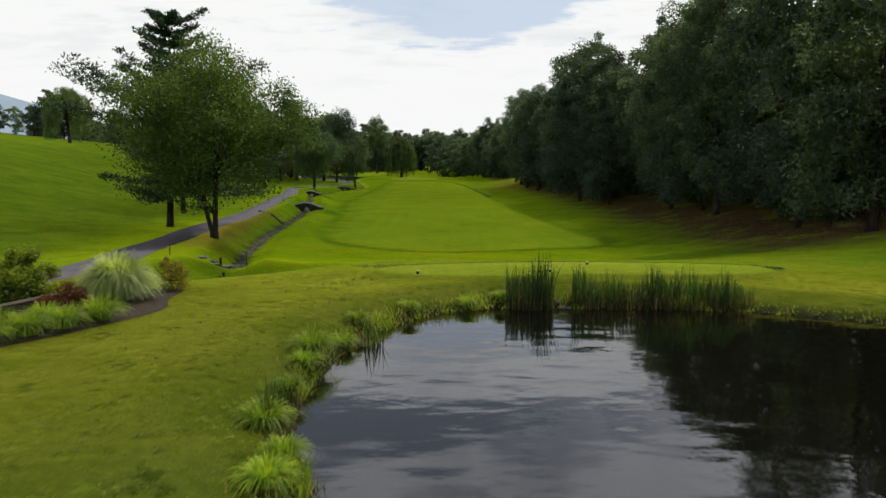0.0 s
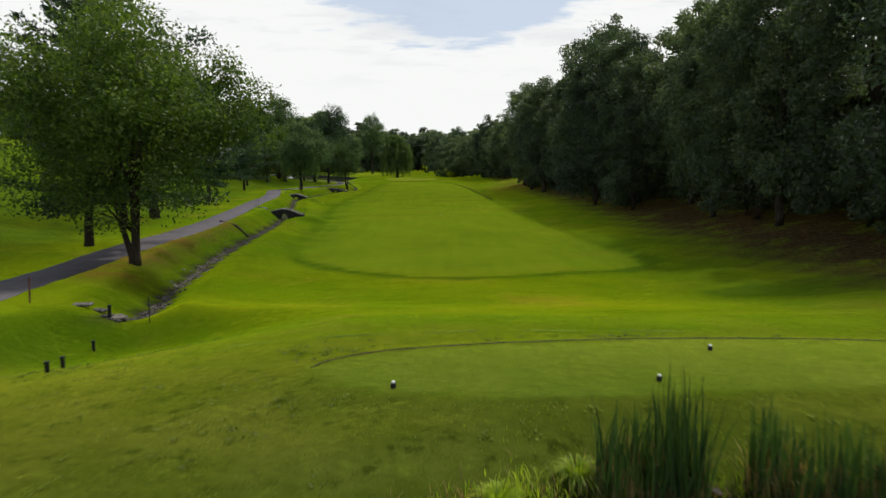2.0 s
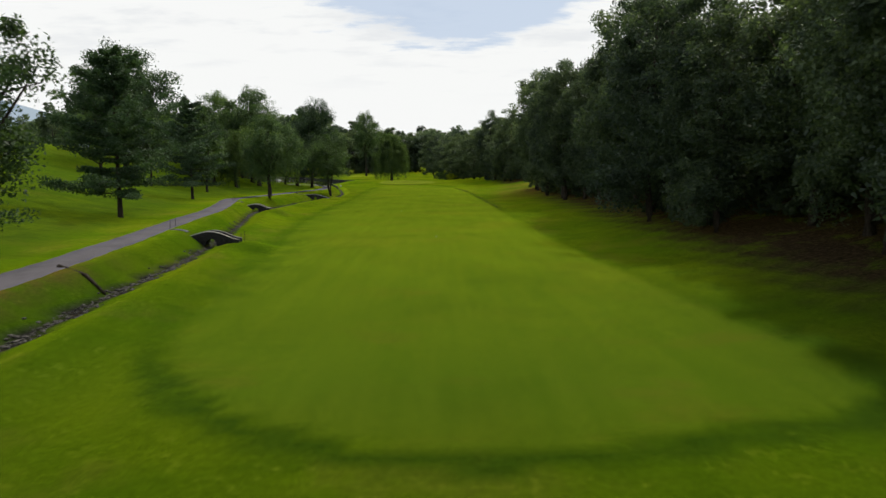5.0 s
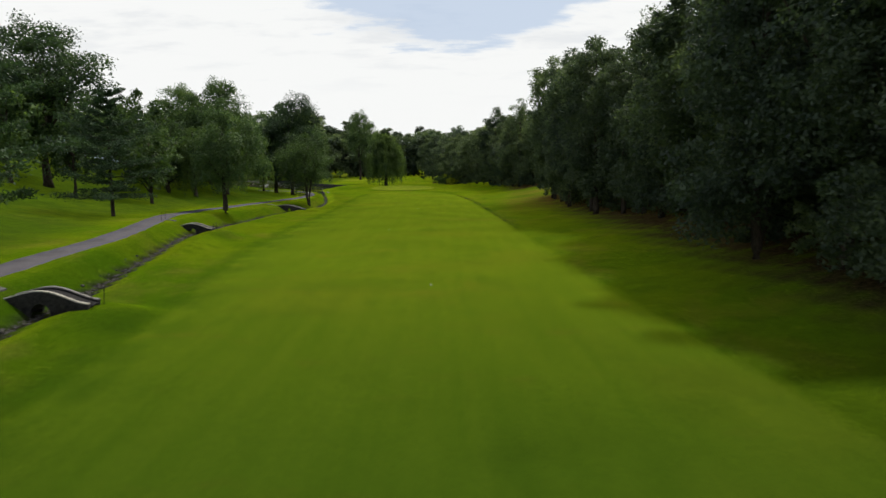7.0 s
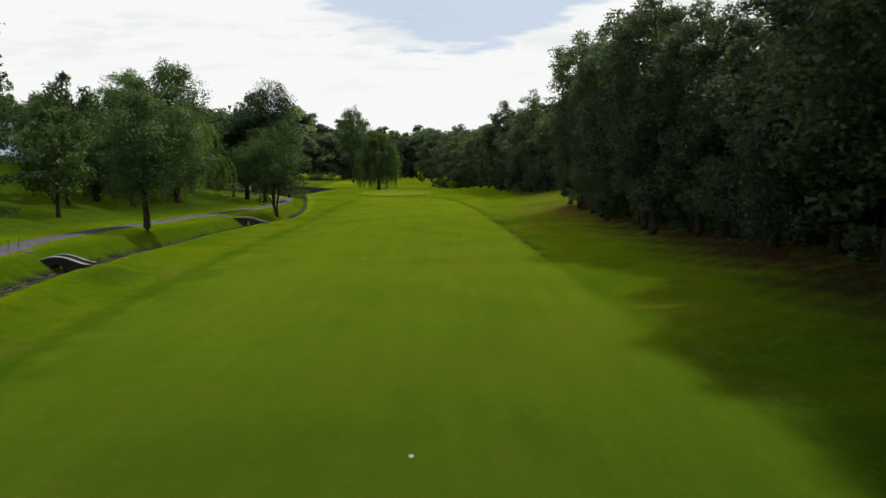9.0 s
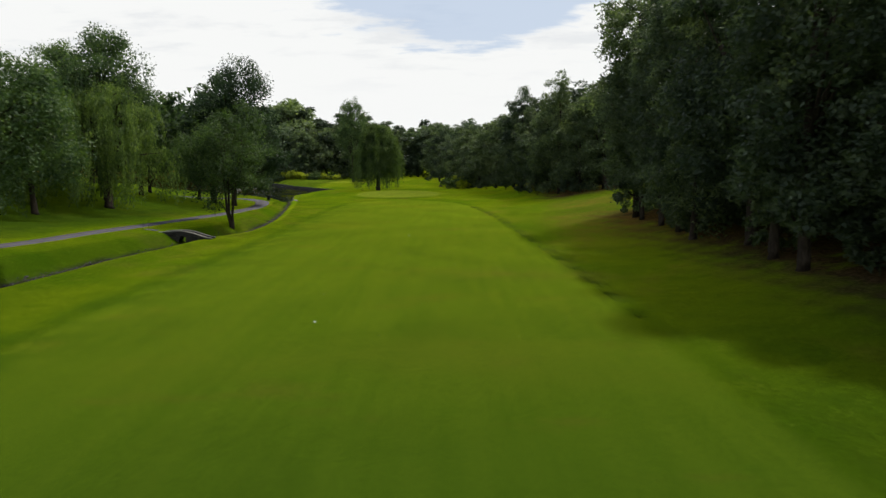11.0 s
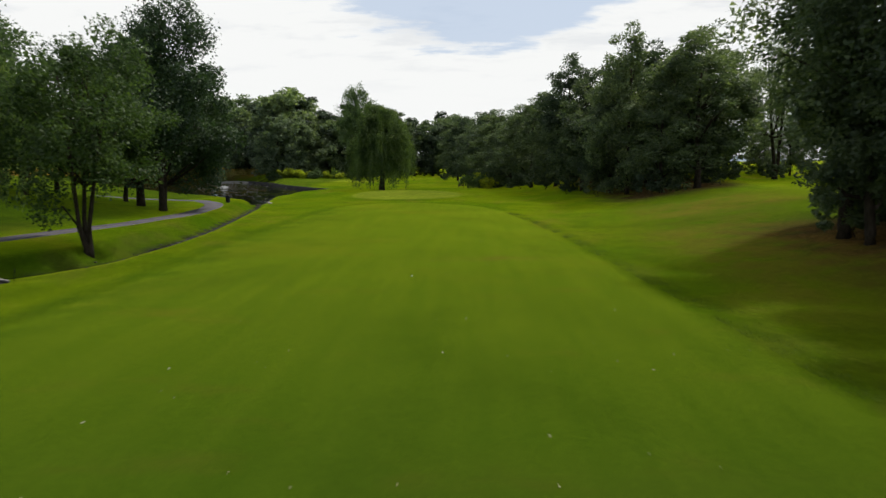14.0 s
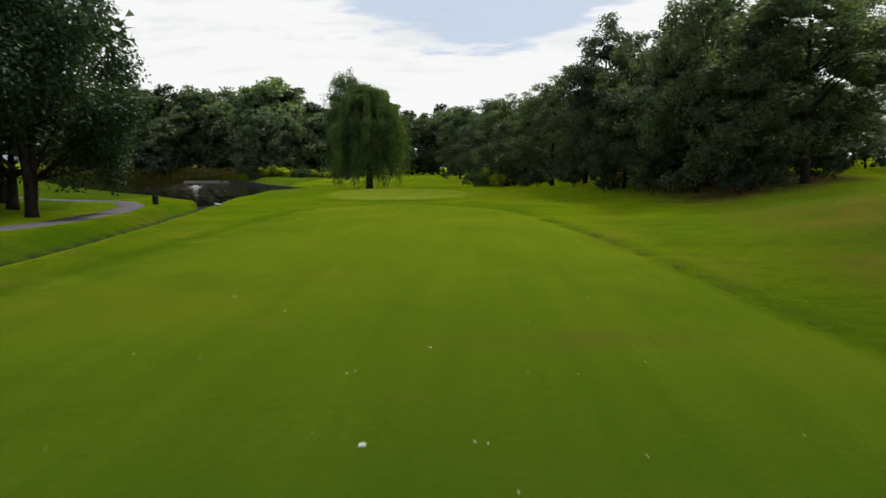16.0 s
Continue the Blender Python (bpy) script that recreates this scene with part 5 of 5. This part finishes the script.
def weed_clumps():
    """Low dark rosettes of weeds spread through the lawn."""
    r = np.random.default_rng(22)
    m, per = 1300, 13
    cx, cy = r.uniform(-15, 16, m), 8 + 30 * r.uniform(0, 1, m) ** 1.3
    knot = r.integers(m // 2, m // 2 + 60, m // 2)
    cx[: m // 2] = np.clip(cx[knot] + r.normal(0, 0.7, m // 2), -15, 16)
    cy[: m // 2] = np.clip(cy[knot] + r.normal(0, 0.7, m // 2), 8, 38)
    ok = (inside(POND, cx, cy) < -0.8) & (inside(TEE, cx, cy) < -0.4) & ~((cx < -9) & (cy > 15) & (cy < 29))
    cx, cy = cx[ok], cy[ok]
    m = len(cx)
    k = np.repeat(np.arange(m), per)
    size = r.uniform(0.08, 0.28, m)[k]
    a, s = r.uniform(0, 2 * np.pi, len(k)), np.sqrt(r.uniform(0, 1, len(k))) * size
    c = np.stack([cx[k] + s * np.cos(a), cy[k] + s * np.sin(a), np.zeros(len(k))], 1)
    c[:, 2] = ground(c[:, 0], c[:, 1]) + r.uniform(0.02, 0.07, len(k))
    al = np.stack([np.cos(a), np.sin(a), np.full(len(k), 0.35)], 1) + r.normal(0, 0.4, (len(k), 3))
    v, f = leaves(r, c, al, np.array([[0, 0, 1.0]] * len(k)) + r.normal(0, 0.3, (len(k), 3)), r.uniform(0.05, 0.10, len(k)), r.uniform(0.03, 0.05, len(k)))
    tagged(triangles("lawn_weeds", v, f, WEED), "dark green clover and plantain clumps in the lawn", "weeds", kind="stuff")


weed_clumps()


def edge_rough():
    """Longer ragged grass along the fairway's edge."""
    r = np.random.default_rng(23)
    n = 26000
    y = r.uniform(196, 310, n)
    x = curve([(145, 14.2), (200, 12.5), (240, 11.0), (290, 8.0), (322, 3.0)], y) + 0.35 + np.abs(r.normal(0, 0.75, n))
    patch = np.sin(y * 0.9 + 2 * np.sin(x)) + 0.8 * np.sin(y * 2.3 + x * 1.7) + 0.5 * np.sin(y * 0.31)
    ok = r.uniform(-1.0, 1.6, n) < patch
    x, y = x[ok], y[ok]
    feet = np.stack([x, y, ground(x, y) - 0.01], 1)
    blade_thing("edge_rough", feet, r.uniform(0.05, 0.14, len(x)), r.uniform(0.015, 0.035, len(x)), np.abs(r.normal(0.6, 0.35, len(x))), MEADOW, "longer ragged grass along the fairway edge", "grass", 24, "stuff", 2)


edge_rough()


# pale stones lying at the foot of the reeds
for k, (x, y, s) in enumerate(((2.0, 27.75, 0.30), (4.95, 27.8, 0.42), (5.2, 27.7, 0.30), (12.9, 26.9, 0.22), (14.6, 26.2, 0.2), (17.3, 24.9, 0.3), (4.8, 28.0, 0.25))):
    ob = new("bank_stone", STONES[k % 7])
    ob.matrix_world = Matrix.LocRotScale((x, y, max(at(x, y), WATER_Z) + s * 0.1), Euler((0.2, 0.1, k)), Vector((s, s * 0.8, s * 0.7)))
    tagged(ob, "pale stone at the water's edge", "stone", "bank stones")


# ---- the planted bed ----
def bed():
    outline = rounded([(-10.0, 23.9), (-10.7, 21.8), (-11.9, 19.4), (-13.5, 17.4), (-17, 16.6), (-19, 20), (-16.5, 24.5), (-14.0, 27.2), (-12.4, 28.6), (-10.9, 28.2), (-10.6, 26)], 5)
    c = outline.mean(0)
    verts = [(x, y, at(x, y) + 0.02) for x, y in outline] + [(c[0] + (x - c[0]) * 0.8, c[1] + (y - c[1]) * 0.8, at(x, y) + 0.16) for x, y in outline] + [(c[0], c[1], at(c[0], c[1]) + 0.22)]
    n = len(outline)
    faces = [(k, (k + 1) % n, n + (k + 1) % n, n + k) for k in range(n)] + [(n + k, n + (k + 1) % n, 2 * n) for k in range(n)]
    tagged(link("flower_bed", verts, faces, MULCH, smooth=True), "dark mulched planting bed at the lawn's edge", "flower bed", kind="structure")


bed()


def grass_fountain(x, y, h, radius, n, seed, mat, name, label, category):
    r = np.random.default_rng(seed)
    a, s = r.uniform(0, 2 * np.pi, n), np.sqrt(r.uniform(0, 1, n)) * radius * 0.32
    feet = np.stack([s * np.cos(a), s * np.sin(a), np.zeros(n)], 1)
    ob = root(name, x, y, at(x, y) + 0.1, 0, label, category)
    height = h * r.uniform(0.7, 1.1, n)
    out = np.stack([np.cos(a), np.sin(a), np.zeros(n)], 1)
    lean = radius / h * r.uniform(0.02, 1.0, n) ** 0.55
    segs, verts = 6, []
    side = np.stack([-np.sin(a), np.cos(a), np.zeros(n)], 1)
    w = r.uniform(0.012, 0.026, n) * (1 if h < 1 else 1.25)
    for k in range(segs + 1):
        u = k / segs
        c = feet + out * (lean * height * u ** 1.7)[:, None] + np.array([0, 0, 1.0]) * (height * (1.3 * u - (0.3 + 0.95 * np.clip(lean * h / radius, 0, 1) ** 1.5) * u ** 2.6))[:, None]
        if k < segs:
            ww = (w * (1 - u * 0.75))[:, None]
            verts += [c - side * ww, c + side * ww]
        else:
            verts += [c]
    v = np.stack(verts, 1).reshape(-1, 3)
    v[:, 2] = np.maximum(v[:, 2], 0.02)
    kk = np.arange(n)[:, None] * (2 * segs + 1)
    f = []
    for q in range(segs - 1):
        f += [kk + [2 * q, 2 * q + 1, 2 * q + 3], kk + [2 * q, 2 * q + 3, 2 * q + 2]]
    f += [kk + [2 * segs - 2, 2 * segs - 1, 2 * segs]]
    tagged(triangles("foliage", v, np.concatenate(f, 1).reshape(-1, 3), mat, ob), kind="stuff")
    return ob


grass_fountain(-12.1, 25.0, 2.0, 1.5, 4200, 3, PLUMEGRASS, "ornamental_grass", "large fountain of pale variegated ornamental grass in the bed", "ornamental grass")
plant(broad_tree(101, 1.5, 0.95, 0.1, 34, 110, 0.085, GOLDLEAF, 3, "shrub", 0.8, 0.02), -11.3, 27.6, 0, "rounded golden-green shrub behind the timber wall", "shrub")
gold = plant(broad_tree(103, 2.0, 1.6, 0.1, 60, 260, 0.11, SHRUBLEAF, 3, "shrub", 0.8, 0.02), -15.4, 24.6, 0, "large yellow-green shrub behind the timber wall", "shrub")
again(gold, -17.6, 23.2, 120, 0.95, 1.1)
plant(broad_tree(105, 1.1, 0.95, 0.05, 30, 90, 0.085, REDLEAF, 3, "shrub", 0.8, 0.02), -13.0, 23.2, 0, "low reddish barberry shrub in the bed", "shrub")
for k, (x, y, s) in enumerate(((-11.5, 22.2, 1.1), (-12.0, 21.1, 1.0), (-12.6, 20.1, 1.05), (-13.3, 19.2, 1.05), (-12.9, 21.6, 0.95), (-13.7, 20.6, 1.0), (-14.4, 19.7, 1.0), (-14.2, 18.5, 1.05), (-15.3, 18.6, 1.0))):
    grass_fountain(x + 0.3, y - 0.4, 0.85 * s, 0.95 * s, 420, 40 + k, LILY, "daylily_clump", "clump of arching green daylily leaves in the bed", "daylily")


def timber_wall():
    a, b = Vector((-15.6, 18.6)), Vector((-12.3, 27.6))
    mid, d = (a + b) / 2, b - a
    turn = math.degrees(math.atan2(d.y, d.x))
    w = root("timber_wall", mid.x, mid.y, at(mid.x, mid.y), turn, "low weathered timber retaining wall behind the bed", "retaining wall")
    n, ln = 4, d.length
    for row in range(2):
        for k in range(n):
            off = 0.5 * ln / n * (row % 2)
            x0 = -ln / 2 + k * ln / n + (off if k else 0)
            x1 = -ln / 2 + (k + 1) * ln / n + (off if k < n - 1 else 0)
            part("beam", boxed((x1 - x0 - 0.012, 0.2, 0.235), ((x0 + x1) / 2, 0, 0.12 + row * 0.245), 0, 0.014), TIMBER, w)
    part("end_post", boxed((0.26, 0.26, 1.0), (ln / 2 + 0.14, 0, 0.42), 0, 0.02), TIMBER, w)
    part("cap_board", boxed((ln + 0.4, 0.34, 0.06), (0.05, 0, 0.54), 0, 0.012), TIMBER, w)


timber_wall()

# arching tufts of long grass hanging over the pond's edge
r7 = np.random.default_rng(77)
for k, (x, y, h, wide) in enumerate(((-1.4, 26.1, 0.5, 0.6), (-3.0, 23.6, 0.55, 0.6), (-3.5, 21.6, 0.6, 0.7), (-3.75, 19.9, 0.85, 1.0), (-3.95, 18.6, 0.6, 0.7), (-3.9, 16.6, 0.5, 0.6), (-3.85, 14.2, 0.65, 0.8), (-3.2, 12.6, 0.5, 0.6), (-2.9, 11.3, 0.6, 0.7), (1.0, 27.6, 0.45, 0.6), (2.4, 28.3, 0.4, 0.6))):
    tuft = grass_fountain(x + r7.normal(0, 0.1), y, h, wide, int(420 * wide), 200 + k, BLADE, "grass_tuft", "arching tuft of long yellow-green grass on the pond bank", "grass")
    tuft.location.z -= 0.12

# ---- the lake: dark walls, dam, fountain, bin, bench, bunkers ----
def wall_along(pts, top, depth, thick, mat, name, label):
    verts, faces = [], []
    p = np.array(pts, float)
    d = np.gradient(p, axis=0)
    d /= np.linalg.norm(d, axis=1)[:, None]
    s = np.stack([-d[:, 1], d[:, 0]], 1) * thick / 2
    for q, o in zip(p, s):
        for z in (top - depth, top):
            verts += [(*(q + o), z), (*(q - o), z)]
    for k in range(len(p) - 1):
        a, c = k * 4, k * 4 + 4
        faces += [(a, c, c + 2, a + 2), (a + 1, a + 3, c + 3, c + 1), (a + 2, c + 2, c + 3, a + 3)]
    faces += [(0, 2, 3, 1), (len(p) * 4 - 4, len(p) * 4 - 3, len(p) * 4 - 1, len(p) * 4 - 2)]
    return tagged(link(name, verts, faces, mat), label, "wall", kind="structure")


wall_along([(-42.6, 421.4), (-56, 445.2), (-73, 478.2), (-92, 522.2), (-110, 557.2), (-119, 572)], LAKE_Z + 1.05, 2.5, 0.6, DARKWALL, "wall_lake_bank", "dark timber wall holding the lake bank")
wall_along([(-42.6, 421.4), (-50.2, 402), (-51.3, 384), (-49.1, 371), (-44.4, 349), (-43.2, 342)], LAKE_Z + 0.42, 2.0, 0.4, DARKWALL, "wall_lake_side", "low dark wall along the near lake bank")
wall_along([(-119, 572), (-128, 588.3), (-150, 592)], LAKE_Z + 0.7, 2.0, 0.8, CONCRETE, "wall_far_bank", "pale concrete wall on the far lake bank")
wall_along([(-46.4, 366), (-45.2, 366.3), (-43.2, 366.5)], LAKE_Z + 0.75, 2.0, 0.3, CONCRETE, "wall_outlet", "small pale concrete outlet slab on the bank")


def waste_bin(x, y):
    b = root("litter_bin", x, y, at(x, y), 15, "dark cylindrical litter bin standing by the path", "bin")
    bm = bmesh.new()
    bmesh.ops.create_cone(bm, cap_ends=True, segments=20, radius1=0.38, radius2=0.42, depth=1.15, matrix=Matrix.Translation((0, 0, 0.575)))
    part("drum", bm, DARKWALL, b)
    bm = bmesh.new()
    bmesh.ops.create_cone(bm, cap_ends=True, segments=20, radius1=0.48, radius2=0.44, depth=0.12, matrix=Matrix.Translation((0, 0, 1.215)))
    part("lid", bm, BLACKMETAL, b)


waste_bin(-46.5, 330.7)
mouth = new("outlet_stone", STONES[2])
mouth.matrix_world = Matrix.LocRotScale((-42.2, 343.2, at(-42.2, 343.2) + 0.25), Euler((0.1, 0.2, 0.6)), Vector((1.5, 0.8, 0.8)))
mouth.data = STONES[2].copy()
mouth.data.materials[0] = COPING
tagged(mouth, "pale boulder where the stream meets the lake", "stone")


def fountain(x, y):
    r = np.random.default_rng(3)
    b = root("fountain", x, y, LAKE_Z, 0, "low white fountain spray on the lake", "fountain")
    n = 900
    a, s = r.uniform(0, 2 * np.pi, n), np.abs(r.normal(0, 1.3, n))
    c = np.stack([s * np.cos(a), s * np.sin(a), 0.9 * np.exp(-(s / 1.3) ** 2) * r.uniform(0.1, 1.0, n)], 1)
    v, f = leaves(r, c, r.normal(size=(n, 3)), unit(r.normal(size=(n, 3))), 0.22, 0.16)
    tagged(triangles("spray", v, f, WHITEPAINT, b), kind="stuff")
    # flat white streaks painted as sky glints and foam, down the lake from the spray
    n = 1300
    along = np.clip(r.normal(0.0, 0.5, n), -1.0, 0.6)
    c = np.stack([np.where(along < 0, -52.0, -22.0) * along + r.normal(0, 9.0, n), 122.0 * along + r.normal(0, 6.0, n), np.full(n, 0.015)], 1)
    c = c[(inside(LAKE, c[:, 0] + x, c[:, 1] + y) > 1) & (r.uniform(0, 1, n) < 0.35 + 0.65 * np.sin(0.35 * c[:, 1] + 0.1 * c[:, 0]) ** 2)]
    m = len(c)
    v, f = leaves(r, c, np.stack([np.ones(m), r.normal(0, 0.15, m), np.zeros(m)], 1), np.array([[0, 0, 1.0]] * m), r.uniform(0.3, 1.7, m), r.uniform(0.06, 0.2, m))
    tagged(triangles("foam_glints", v, f, WHITEPAINT, b), kind="stuff")


fountain(-102.6, 487)


def bench(x, y, turn):
    b = root("bench", x, y, at(x, y), turn, "dark wooden park bench on the grass", "bench", "benches")
    for k in range(3):
        part("seat_slat", boxed((1.8, 0.13, 0.05), (0, -0.15 + 0.16 * k, 0.45), 0, 0.01), TIMBER, b)
        part("back_slat", boxed((1.8, 0.04, 0.12), (0, 0.30, 0.58 + 0.16 * k), 0, 0.01), TIMBER, b)
    for s in (-0.75, 0.75):
        part("leg", boxed((0.08, 0.5, 0.45), (s, 0.03, 0.21), 0, 0.01), TIMBER, b)
        part("back_post", boxed((0.08, 0.06, 0.95), (s, 0.30, 0.5), 0, 0.01), TIMBER, b)


bench(0.5, 408, 10)
bench(-2.2, 409, 5)


def bunker(name, pts, label):
    o = rounded(pts, 6)
    c = o.mean(0)
    n = len(o)
    verts = [(x, y, at(x, y) + 0.05) for x, y in o] + [(*(c + (q - c) * 0.5), at(*(c + (q - c) * 0.5)) + 0.10) for q in o] + [(c[0], c[1], at(*c) + 0.12)]
    faces = [(k, (k + 1) % n, n + (k + 1) % n, n + k) for k in range(n)] + [(n + k, n + (k + 1) % n, 2 * n) for k in range(n)]
    tagged(link(name, verts, faces, SAND, smooth=True), label, "bunker", kind="structure")


bunker("bunker_near", [(-54.6, 437), (-52.5, 435.6), (-50.2, 436.4), (-50.8, 438.6), (-53, 439)], "shallow pale sand bunker beside the lake")
bunker("bunker_far", [(-95, 519), (-92, 516.5), (-88.5, 518), (-91, 521)], "small pale sand bunker beyond the lake")

# bushes on the lake's far bank and round the bench
bush = plant(broad_tree(111, 5.5, 4.0, 0.2, 34, 50, 0.55, SHRUBLEAF, 3, "bush", 0.8, 0.01, 1.0, True), -90, 540, 0, "rounded green bush on the lake bank", "bush", "lake bank bushes")
dull = plant(broad_tree(113, 5.5, 4.2, 0.2, 34, 50, 0.55, BROAD, 3, "bush", 0.8, 0.01, 1.0, True), -98, 547, 0, "dark rounded bush on the lake bank", "bush", "lake bank bushes")
for k in range(16):
    again((bush, dull)[k % 3 == 0], -76 - 1.6 * k + 14 * (k % 2), 538 + 4 * (k % 4) + (k % 3) * 2, 40 * k, 0.55 + 0.08 * (k % 5), 1.2)
for k, (x, y, s, kind) in enumerate(((3, 402, 0.75, 1), (6, 398, 0.65, 0), (8.5, 404, 0.85, 1), (5, 416, 0.9, 0), (1.5, 424, 0.8, 1))):
    again((bush, dull)[kind], x, y, 70 * k, s, 1.2)

# brown reedy growth along the far shore
r9 = np.random.default_rng(99)
n9 = 9000
x9 = r9.uniform(-245, -122, n9)
y9 = 598 + r9.uniform(0, 14, n9) + 2 * np.sin(x9 * 0.1)
blade_thing("shore_reeds", np.stack([x9, y9, ground(x9, y9)], 1), r9.uniform(1.0, 2.6, n9), 0.10, np.abs(r9.normal(0.2, 0.15, n9)), STRAW, "tan reeds along the far lake shore", "reeds", 91, "stuff")

# clippings and divots scattered on the fairway
r8 = np.random.default_rng(88)
n8 = 190
x8, y8 = r8.uniform(-14, 11, n8), r8.uniform(190, 285, n8)
c8 = np.stack([x8, y8, ground(x8, y8) + 0.03], 1)
v8, f8 = leaves(r8, c8, r8.normal(size=(n8, 3)) * (1, 1, 0.1), np.array([[0, 0, 1.0]] * n8) + r8.normal(0, 0.2, (n8, 3)), r8.uniform(0.05, 0.13, n8), r8.uniform(0.04, 0.08, n8))
tagged(triangles("fallen_leaves", v8, f8, PALELEAF), "pale fallen leaves and clippings on the fairway", "leaves", kind="stuff")
for x, y, turn in ((-0.2, 139.9, 8), (-7.9, 195.0, 20), (-4.9, 249.0, 5)):
    d = root("yardage_plate", x, y, at(x, y), turn, "small pale yardage plate set in the fairway", "marker plate", "yardage plates")
    part("plate", boxed((0.17, 0.10, 0.04), (0, 0, 0.02), 0, 0.01), WHITEPAINT, d)
